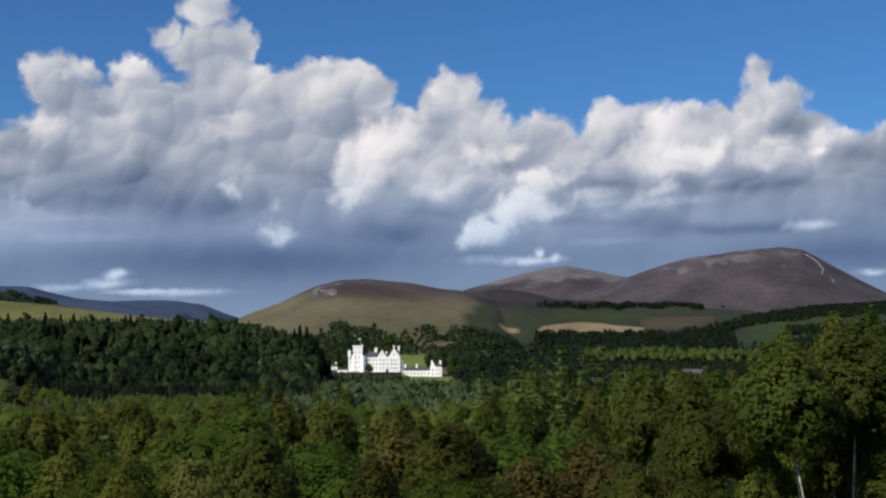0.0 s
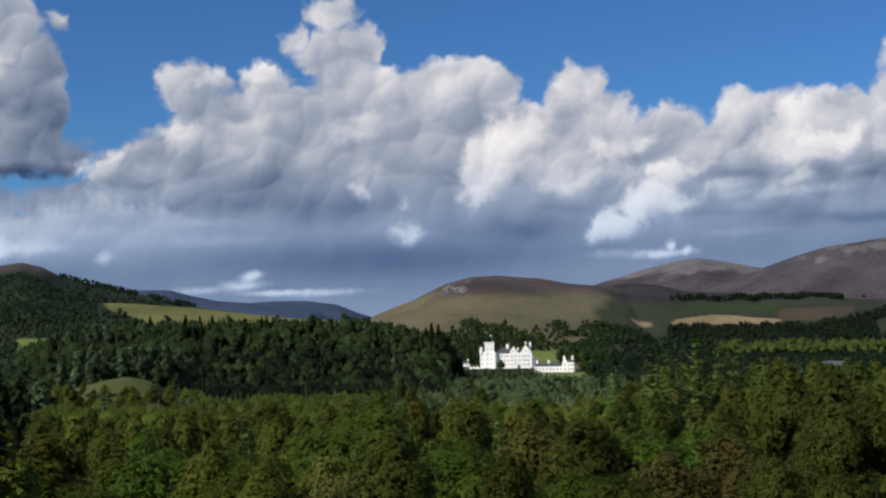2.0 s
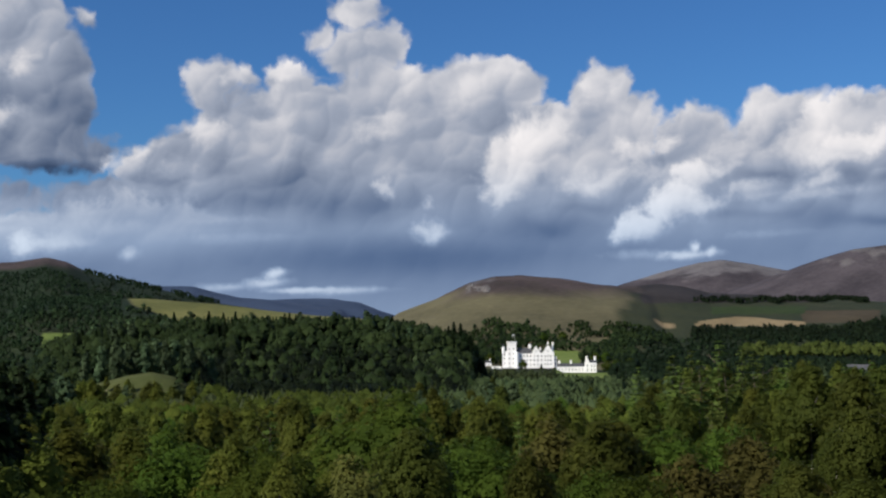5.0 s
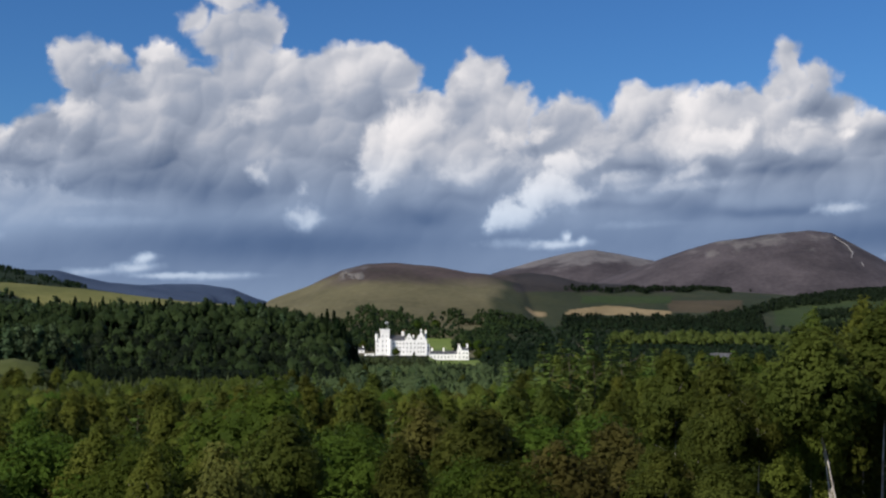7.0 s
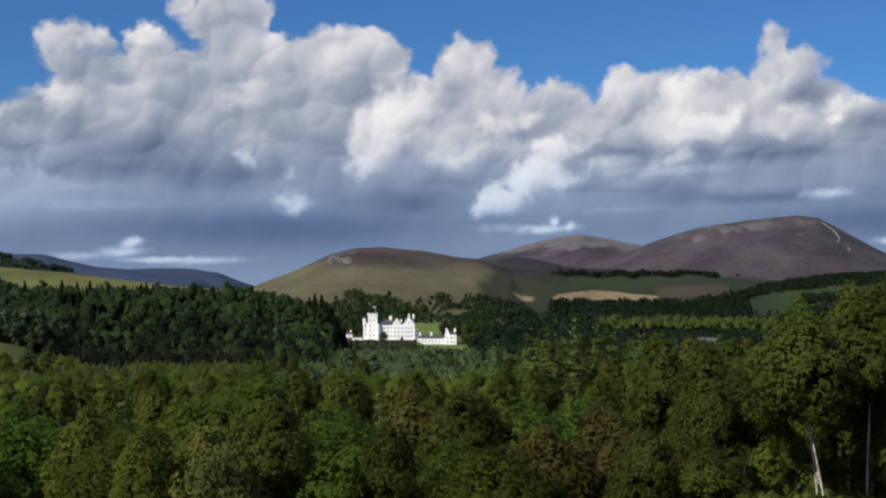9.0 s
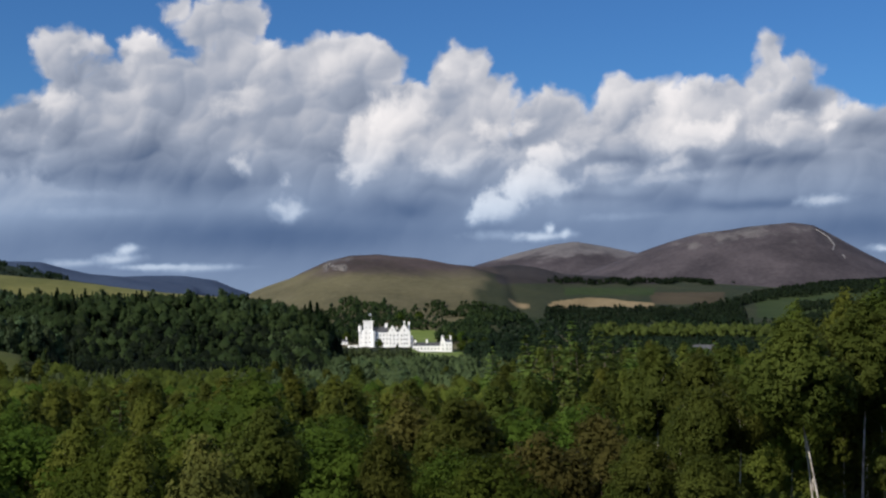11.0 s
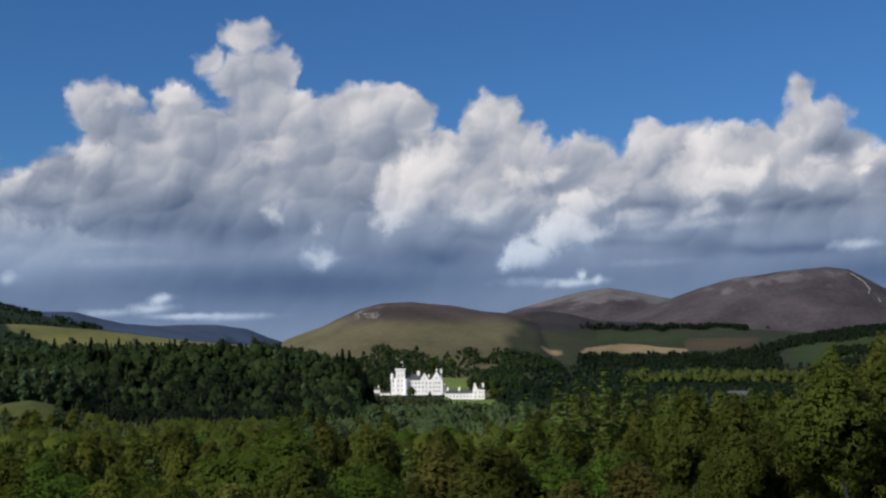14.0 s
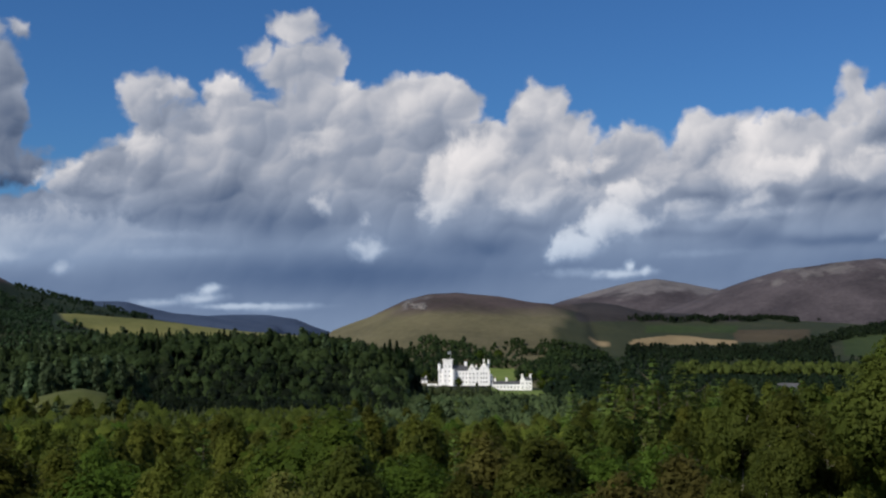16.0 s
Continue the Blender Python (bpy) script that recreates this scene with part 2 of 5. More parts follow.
        rim = span(mth("MULTIPLY_ADD", torn, 1.1 if min(w, h) < 0.7 else 0.8, vec("LENGTH", v)), *((1.45, 0.05) if min(w, h) < 0.72 else (1.24, 0.48)))
        veil = mth("MULTIPLY", rim, span(side, -0.75, 0.15))
        tint = mth("MULTIPLY_ADD", side, 0.12, peak + 0.02)
        light = mth("MULTIPLY_ADD", veil, mth("SUBTRACT", tint, light), light)
    # relief: the sides of the puffs turned to the sun are lighter
    heap_side = span(el, 3.0, 7.5, 0.12, 1.0)
    relief = mth("MULTIPLY", mth("SUBTRACT", fog(soft_q, 0.30, 2.0, 0.45), 0.5), 0.14)
    slope = mth("SUBTRACT", fog(soft_q, 0.42, 0.6, 0.4), fog(vec("ADD", soft_q, (0.52, 0.66, 0)), 0.42, 0.6, 0.4))
    relief = mth("MULTIPLY_ADD", slope, 0.20, relief)
    # billows: each cell is a rounded heap, lit on the sun's side
    for at_, scale, gain in ((soft_q, 0.42, 0.12), (soft_q, 0.95, 0.07), (q, 2.1, 0.018)):
        cell = N.new("ShaderNodeTexVoronoi")
        cell.voronoi_dimensions, cell.feature = "2D", "SMOOTH_F1"
        cell.inputs["Scale"].default_value, cell.inputs["Smoothness"].default_value = scale, 0.5
        L.new(at_, cell.inputs["Vector"])
        turned = vec("DOT_PRODUCT", vec("SUBTRACT", at_, cell.outputs["Position"]), (0.62 * scale, 0.78 * scale, 0))
        relief = mth("MULTIPLY_ADD", turned, gain, relief)
    light = mth("MULTIPLY_ADD", relief, heap_side, light)
    # thin edges let the blue through and shine
    light = mth("ADD", light, mth("MULTIPLY", span(body, 0.75, 0.0), mth("MULTIPLY", heap_side, 0.04)))

    tone = N.new("ShaderNodeValToRGB")
    el_ = tone.color_ramp.elements
    stops = ((0.20, (0.042, 0.070, 0.135)), (0.36, (0.114, 0.156, 0.248)), (0.60, (0.325, 0.367, 0.462)), (0.85, (0.725, 0.715, 0.745)), (1.0, (0.91, 0.875, 0.88)))
    for i, (pos, c) in enumerate(stops):
        e = el_[0] if i == 0 else el_[-1] if i == len(stops) - 1 else el_.new(pos)
        e.position, e.color = pos, (*c, 1)
    L.new(light, tone.inputs["Fac"])

    sky = N.new("ShaderNodeTexSky")
    sky.sky_type, sky.sun_disc, sky.sun_elevation, sky.sun_rotation = "NISHITA", False, radians(SUN_EL), radians(-SUN_AZ)
    sky.air_density, sky.dust_density, sky.ozone_density = 1.0, 0.3, 3.0
    blue = N.new("ShaderNodeMix")
    blue.data_type, blue.blend_type = "RGBA", "MULTIPLY"
    blue.inputs["Factor"].default_value = 1.0
    blue.inputs[7].default_value = (*SKY_TINT, 1)
    L.new(sky.outputs[0], blue.inputs[6])
    mix = N.new("ShaderNodeMix")
    mix.data_type = "RGBA"
    L.new(cover, mix.inputs["Factor"])
    L.new(blue.outputs[2], mix.inputs[6])
    bright = N.new("ShaderNodeMix")
    bright.data_type, bright.blend_type = "RGBA", "MULTIPLY"
    bright.inputs["Factor"].default_value = 1.0
    bright.inputs[7].default_value = (1 / SKY, 1 / SKY, 1 / SKY, 1)
    # the low clouds are seen through more air
    air = N.new("ShaderNodeMix")
    air.data_type, air.blend_type = "RGBA", "MULTIPLY"
    air.inputs[7].default_value = (0.82, 0.965, 1.12, 1)
    L.new(span(el, 8.0, 3.0), air.inputs["Factor"])
    L.new(tone.outputs["Color"], air.inputs[6])
    L.new(air.outputs[2], bright.inputs[6])
    L.new(bright.outputs[2], mix.inputs[7])
    L.new(mix.outputs[2], N["Background"].inputs[0])
    N["Background"].inputs[1].default_value = SKY


SKY, SKY_TINT = 0.08, (0.37, 0.705, 1.11)
build_sky()


# ---- materials ----
def nodes_of(name):
    m = bpy.data.materials.new(name)
    m.use_nodes = True
    return m, m.node_tree.nodes, m.node_tree.links, m.node_tree.nodes["Principled BSDF"]


def node(nt, kind, **settings):
    n = nt.nodes.new(kind)
    for key, value in settings.items():
        if key.startswith("in_"):
            n.inputs[key[3:]].default_value = value
        elif key == "operation":
            n.operation = value
        elif key == "data_type":
            n.data_type = value
        elif key == "attribute_name":
            n.attribute_name = value
    return n


def leaf_material(name, dark, light, through_it, rough=0.6, scale=0.25, ragged=0.0, speckle=0.16):
    """Foliage: colour varies from clump to clump and from tree to tree; some light comes through."""
    m, N, L, p = nodes_of(name)
    nt = m.node_tree
    geo = node(nt, "ShaderNodeNewGeometry")
    info = node(nt, "ShaderNodeObjectInfo")
    coord = node(nt, "ShaderNodeTexCoord")
    big = node(nt, "ShaderNodeTexNoise", in_Scale=scale, in_Detail=3.0)
    L.new(geo.outputs["Position"], big.inputs["Vector"])
    add = node(nt, "ShaderNodeMath", operation="MULTIPLY_ADD")
    L.new(geo.outputs["Random Per Island"], add.inputs[0])
    add.inputs[1].default_value = speckle
    L.new(big.outputs["Fac"], add.inputs[2])
    mul = node(nt, "ShaderNodeMath", operation="MULTIPLY_ADD")
    L.new(add.outputs[0], mul.inputs[0])
    mul.inputs[1].default_value, mul.inputs[2].default_value = 1.5, -0.375 - speckle / 2
    ramp = node(nt, "ShaderNodeValToRGB")
    ramp.color_ramp.elements[0].color, ramp.color_ramp.elements[1].color = (*dark, 1), (*light, 1)
    L.new(mul.outputs[0], ramp.inputs["Fac"])
    hue = node(nt, "ShaderNodeHueSaturation")
    var = node(nt, "ShaderNodeMapRange")
    var.inputs["To Min"].default_value, var.inputs["To Max"].default_value = 0.480, 0.516
    L.new(info.outputs["Random"], var.inputs["Value"])
    L.new(var.outputs["Result"], hue.inputs["Hue"])
    val = node(nt, "ShaderNodeMapRange")
    val.inputs["To Min"].default_value, val.inputs["To Max"].default_value = 0.72, 1.28
    L.new(info.outputs["Random"], val.inputs["Value"])
    tone = node(nt, "ShaderNodeAttribute", attribute_name="tone")
    both = node(nt, "ShaderNodeMath", operation="MULTIPLY_ADD")
    L.new(tone.outputs["Fac"], both.inputs[0])
    both.inputs[1].default_value = 0.28
    L.new(val.outputs["Result"], both.inputs[2])
    L.new(both.outputs[0], hue.inputs["Value"])
    L.new(ramp.outputs["Color"], hue.inputs["Color"])
    L.new(hue.outputs["Color"], p.inputs["Base Color"])
    p.inputs["Roughness"].default_value = rough
    p.inputs["Specular IOR Level"].default_value = 0.04
    tr = node(nt, "ShaderNodeBsdfTranslucent")
    L.new(hue.outputs["Color"], tr.inputs["Color"])
    mix = node(nt, "ShaderNodeMixShader")
    mix.inputs[0].default_value = through_it
    L.new(p.outputs[0], mix.inputs[1])
    L.new(tr.outputs[0], mix.inputs[2])
    out = mix.outputs[0]
    if ragged:
        # gaps between the single leaves of a spray
        gaps = node(nt, "ShaderNodeTexNoise", in_Scale=ragged, in_Detail=1.5)
        L.new(geo.outputs["Position"], gaps.inputs["Vector"])
        cut = node(nt, "ShaderNodeMath", operation="GREATER_THAN")
        cut.inputs[1].default_value = 0.44
        L.new(gaps.outputs["Fac"], cut.inputs[0])
        air = node(nt, "ShaderNodeBsdfTransparent")
        leafy = node(nt, "ShaderNodeMixShader")
        L.new(cut.outputs[0], leafy.inputs[0])
        L.new(air.outputs[0], leafy.inputs[1])
        L.new(out, leafy.inputs[2])
        out = leafy.outputs[0]
    L.new(out, N["Material Output"].inputs["Surface"])
    return m


def plain_material(name, dark, light, scale, rough=0.8, bump=0.0, detail=4.0, metal=0.0):
    """A surface with two scales of variation."""
    m, N, L, p = nodes_of(name)
    nt = m.node_tree
    geo = node(nt, "ShaderNodeNewGeometry")
    a = node(nt, "ShaderNodeTexNoise", in_Scale=scale, in_Detail=detail)
    b = node(nt, "ShaderNodeTexNoise", in_Scale=scale * 9, in_Detail=2.0)
    for n in (a, b):
        L.new(geo.outputs["Position"], n.inputs["Vector"])
    mixf = node(nt, "ShaderNodeMath", operation="MULTIPLY_ADD")
    L.new(b.outputs["Fac"], mixf.inputs[0])
    mixf.inputs[1].default_value = 0.5
    L.new(a.outputs["Fac"], mixf.inputs[2])
    rng = node(nt, "ShaderNodeMapRange")
    rng.inputs["From Min"].default_value, rng.inputs["From Max"].default_value = 0.5, 1.0
    L.new(mixf.outputs[0], rng.inputs["Value"])
    ramp = node(nt, "ShaderNodeValToRGB")
    ramp.color_ramp.elements[0].color, ramp.color_ramp.elements[1].color = (*dark, 1), (*light, 1)
    L.new(rng.outputs[0], ramp.inputs["Fac"])
    L.new(ramp.outputs["Color"], p.inputs["Base Color"])
    p.inputs["Roughness"].default_value, p.inputs["Metallic"].default_value = rough, metal
    if bump:
        bp = node(nt, "ShaderNodeBump", in_Strength=bump, in_Distance=0.05)
        L.new(mixf.outputs[0], bp.inputs["Height"])
        L.new(bp.outputs[0], p.inputs["Normal"])
    return m


# lighter copy of the birch leaf, with sunlight put into its colour
SUNNY_LEAF = leaf_material("daylight_birch_leaf", (0.062, 0.083, 0.015), (0.162, 0.180, 0.034), 0.5, ragged=6.5)
# leaf of the far tree row, brightened so that its colour holds the sunlight
ROW_LEAF = leaf_material("sunlit_leaf", (0.040, 0.064, 0.015), (0.102, 0.132, 0.033), 0.3, scale=0.05)
BIRCH_LEAF = leaf_material("birch_leaf", (0.040, 0.056, 0.011), (0.110, 0.128, 0.026), 0.5, ragged=6.5)
OAK_LEAF = leaf_material("oak_leaf", (0.032, 0.058, 0.009), (0.098, 0.142, 0.022), 0.48, ragged=6.5)
PINE_LEAF = leaf_material("pine_needle", (0.030, 0.054, 0.026), (0.085, 0.120, 0.058), 0.2, ragged=5.0)
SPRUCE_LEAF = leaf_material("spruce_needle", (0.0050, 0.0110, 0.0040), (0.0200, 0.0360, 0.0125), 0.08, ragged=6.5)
LARCH_LEAF = leaf_material("larch_needle", (0.051, 0.090, 0.021), (0.158, 0.212, 0.048), 0.35, ragged=5.0)
RUST_LEAF = leaf_material("rowan_leaf", (0.052, 0.055, 0.014), (0.136, 0.130, 0.033), 0.35, ragged=6.5)
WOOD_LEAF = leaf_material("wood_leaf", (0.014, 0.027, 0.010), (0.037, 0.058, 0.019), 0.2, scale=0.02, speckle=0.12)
MIXED_LEAF = leaf_material("mixed_leaf", (0.043, 0.057, 0.013), (0.128, 0.142, 0.033), 0.3, scale=0.05)
PINE_WOOD = leaf_material("pine_wood", (0.031, 0.046, 0.019), (0.077, 0.099, 0.041), 0.15, scale=0.05)
# spruce green taken near black: cloud shade on the far woods is in it
SHADED_SPRUCE = leaf_material("shaded_spruce", (0.0048, 0.0095, 0.0046), (0.0140, 0.0235, 0.0105), 0.08, scale=0.015, speckle=0.12)
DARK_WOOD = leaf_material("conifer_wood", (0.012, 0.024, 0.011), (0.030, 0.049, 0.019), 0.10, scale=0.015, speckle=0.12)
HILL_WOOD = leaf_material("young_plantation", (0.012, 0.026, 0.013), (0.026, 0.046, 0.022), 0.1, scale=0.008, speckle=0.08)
BIRCH_BARK = plain_material("birch_bark", (0.10, 0.08, 0.06), (0.62, 0.56, 0.50), 1.5, 0.7, 0.3)
BROWN_BARK = plain_material("brown_bark", (0.05, 0.038, 0.028), (0.16, 0.12, 0.09), 2.0, 0.85, 0.5)
HARLING = plain_material("white_harling", (0.88, 0.87, 0.85), (0.94, 0.93, 0.92), 0.25, 0.85, 0.1)
SLATE = plain_material("roof_slate", (0.035, 0.037, 0.042), (0.080, 0.080, 0.088), 0.5, 0.6, 0.2)

# ---- the land ----
def smooth(x):
    x = np.clip(x, 0.0, 1.0)
    return x * x * (3 - 2 * x)


def ridge(r, az, knots, R, front, back, foot=-3.0):
    """Height of a hill whose crest lies R metres off: knots are (bearing, angle of the crest) in degrees."""
    b, e = zip(*sorted(knots))
    el = np.interp(az, (b[0] - 4, *b, b[-1] + 4), (foot, *e, foot))
    top = EYE + R * np.tan(np.radians(el))
    rise = np.where(r < R, smooth((r - R + front) / front), 1 - smooth((r - R) / back))
    return np.where((rise > 0) & (top > 0), top * rise, -50)


def base_ground(r, az):
    h = np.interp(r, (0, 8, 15, 30, 60, 110, 160, 300, 500, 700, 900, 1500, 2200, 4000, 4950),
                  (52.8, 52.1, 50.6, 47.4, 41.5, 35, 29.5, 20, 9, 3, 0, 0, 6, 20, 30))
    dip = smooth((az + 13) / 9) * smooth((r - 30) / 80) * (1 - smooth((r - 180) / 200))
    lift = (1 - smooth((az + 6) / 6)) * smooth((r - 200) / 100) * (1 - smooth((r - 450) / 250))
    behind = smooth((np.abs(az - 6) - 45) / 50)
    dell = smooth((az + 2.0) / 1.2) * smooth((2.0 - az) / 0.5) * smooth((r - 950) / 150) * (1 - smooth((r - 1306) / 60))
    h = h - 8 * dip + 6 * lift - 3.6 * dell
    return h * (1 - behind) + (52.8 + 30 * smooth(r / 1500) + 40 * smooth((r - 1500) / 3000)) * behind


MID = ((9.32, 0.23), (7.5, 0.89), (5.94, 1.64), (4.88, 1.93), (3.56, 1.99), (1.7, 1.83), (0.11, 1.51), (-0.82, 1.43), (-2.5, 0.9))
SHOULDER = ((1.5, 0.8), (-0.82, 1.36), (-1.75, 1.41), (-2.82, 1.48), (-3.88, 1.35), (-5.2, 1.03), (-7.03, 0.95), (-8.6, 0.76), (-12.19, 0.62), (-14.7, 0.44), (-17.65, 0.61), (-19.98, 0.72), (-24, 0.8))
PEAK_A = ((0.5, 0.9), (-1.22, 1.51), (-3.08, 2.04), (-4.67, 2.43), (-5.73, 2.56), (-7.04, 2.35), (-8.61, 2.02), (-12, 1.5))
PEAK_B = ((-4.5, 0.6), (-7.3, 1.5), (-8.61, 2.02), (-9.91, 2.46), (-11.46, 2.89), (-13.49, 3.18), (-15.49, 3.35), (-16.48, 3.21), (-17.44, 2.69), (-18.63, 1.99), (-19.99, 1.27), (-23, 0.4))
LEFT_HILL = ((44, 2.0), (38, 2.5), (32.84, 2.4), (30.46, 2.48), (29.73, 2.55), (28.01, 2.54), (26.51, 2.64), (25.24, 2.85), (24.35, 2.64), (23.46, 2.16), (21.91, 1.76), (19.83, 1.3), (17.73, 0.8), (16.0, 0.5))
FAR_A = ((26, 1.2), (22, 1.6), (20.09, 1.57), (18.78, 1.55), (17.73, 1.27), (16.67, 1.04), (15.08, 0.9), (12, 0.4))
FAR_B = ((18, 0.6), (16.15, 0.85), (14.02, 0.99), (12.43, 0.96), (11.1, 0.75), (10.05, 0.33), (8, -0.3))
LEFT_FIELD = ((26, 0.9), (21.5, 0.95), (20.9, 0.95), (17.74, 0.7), (14, 0.3), (10.85, 0.0), (8.5, -0.4))
KNOLL = ((25, -1.7), (20.9, -0.85), (17.74, -0.75), (14, -0.8), (10.3, -0.8), (8.5, -1.1), (6.6, -1.6), (5.9, -2.2), (5.2, -3.2))
MOUND = ((25.6, -3.8), (24.3, -3.1), (23, -2.75), (21.7, -2.4), (20.6, -2.25), (19.6, -2.5), (18.8, -3.0), (18, -3.8))


def fractal(x, y, seed, octaves=4):
    """Value noise on arrays, about -1 to 1."""
    out, amp = np.zeros_like(x), 1.0
    for o in range(octaves):
        xi, yi = np.floor(x).astype(int), np.floor(y).astype(int)
        fx, fy = smooth(x - xi), smooth(y - yi)
        def h(i, j):
            n = np.sin(i * 127.1 + j * 311.7 + seed * 74.7 + o * 19.3) * 43758.5453
            return (n - np.floor(n)) * 2 - 1
        out += amp * ((h(xi, yi) * (1 - fx) + h(xi + 1, yi) * fx) * (1 - fy) + (h(xi, yi + 1) * (1 - fx) + h(xi + 1, yi + 1) * fx) * fy)
        x, y, amp = x * 2.03 + 5.1, y * 2.03 + 3.7, amp * 0.5
    return out / 1.9


def height(x, y):
    x, y = np.asarray(x, float), np.asarray(y, float)
    r, az = np.hypot(x, y), np.degrees(np.arctan2(-x, y))
    h = base_ground(r, az)
    for knots, R, front, back in ((KNOLL, 1000, 300, 300), (MOUND, 620, 70, 80), (MID, 2300, 800, 900), (SHOULDER, 2550, 1000, 700),
                                  (PEAK_A, 4250, 1000, 900), (PEAK_B, 3750, 1000, 900), (LEFT_HILL, 2300, 800, 900),
                                  (FAR_A, 4300, 700, 900), (FAR_B, 4600, 500, 900), (LEFT_FIELD, 1800, 550, 500)):
        h = np.maximum(h, ridge(r, az, knots, R, front, back, -6.0 if R < 1500 else -3.0))
    rough = fractal(x / 140, y / 140, 3) * smooth((r - 400) / 1500) * 3.0 * smooth((h - 8) / 40)
    return h + rough + fractal(x / 23, y / 23, 5, 3) * 0.5 * smooth((r - 10) / 60)


def at(r, az):
    """The point on the ground r metres off at a bearing."""
    x, y = -r * math.sin(radians(az)), r * math.cos(radians(az))
    return Vector((x, y, float(height(x, y))))


def mesh_object(name, verts, faces, material, parent=None, smooth_it=False, facing=None):
    me = bpy.data.meshes.new(name)
    me.from_pydata(verts, [], faces)
    if facing is not None:
        # sprays take the light like the rounded clump that they belong to
        me.polygons.foreach_set("use_smooth", np.ones(len(me.polygons), bool))
        me.normals_split_custom_set_from_vertices(facing.tolist())
    if isinstance(material, (list, tuple)):
        for one in material:
            me.materials.append(one)
    else:
        me.materials.append(material)
    if smooth_it:
        me.polygons.foreach_set("use_smooth", np.ones(len(me.polygons), bool))
    me.update()
    ob = new(name, me)
    ob.parent = parent
    return ob


def build_land():
    az = np.concatenate([np.arange(-22, 35.01, 0.19), np.arange(37, 337.9, 3.0)])
    rr = np.concatenate([[1.0, 4, 9], np.geomspace(15, 1200, 110), np.arange(1216, 2680, 16.0), np.geomspace(2700, 4950, 45)])
    A, Rr = np.meshgrid(az, rr)
    X, Y = -Rr * np.sin(np.radians(A)), Rr * np.cos(np.radians(A))
    Z = height(X, Y)
    n, k = len(az), len(rr)
    verts = np.stack([X, Y, Z], -1).reshape(-1, 3)
    i, j = np.meshgrid(np.arange(k - 1), np.arange(n), indexing="ij")
    j2 = (j + 1) % n
    faces = np.stack([i * n + j, (i + 1) * n + j, (i + 1) * n + j2, i * n + j2], -1).reshape(-1, 4)
    me = bpy.data.meshes.new("ground")
    me.from_pydata(verts.tolist(), [], faces.tolist() + [list(range(n))])
    me.polygons.foreach_set("use_smooth", np.ones(len(me.polygons), bool))
    me.materials.append(GROUND)
    az_v, r_v = A.reshape(-1), Rr.reshape(-1)
    az_v = (az_v + 180) % 360 - 180
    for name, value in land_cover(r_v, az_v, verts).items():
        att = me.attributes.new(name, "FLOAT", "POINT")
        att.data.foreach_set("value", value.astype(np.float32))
    me.update()
    return tagged(new("ground", me), "rolling valley floor, fields and heather hills", "ground", kind="structure")


def box01(v, lo, hi, soft):
    return smooth((v - lo) / soft + 0.5) * smooth((hi - v) / soft + 0.5)


def strips(r, az, el):
    """Belts of plantation between the fields of the far slope, by bearing and height of the ground over the eye's level, in degrees."""
    el = el + 0.16 * fractal(az * 1.7, r * 0.004, 61)
    mid = np.interp(az, (-21, -17.5, -14.6, -11.6, -10), (0.5, 0.42, 0.08, -0.66, -1.0))
    belts = (box01(az, -21, -10.6, 0.5) * box01(el - mid, -0.22, 0.20, 0.08),
             box01(az, -18.1, -15.7, 0.2) * box01(el + 0.06 * (az + 17), -0.60, -0.25, 0.05), box01(az, -13.5, -4.3, 0.4) * box01(el, -1.5, -0.62, 0.06),
             box01(az, -21, -4.4, 0.5) * box01(el, 0.60, 0.73, 0.06), box01(az, -24, -16, 0.5) * box01(el, -1.4, -0.8, 0.06))
    return np.maximum.reduce(belts) * (r > 1830)


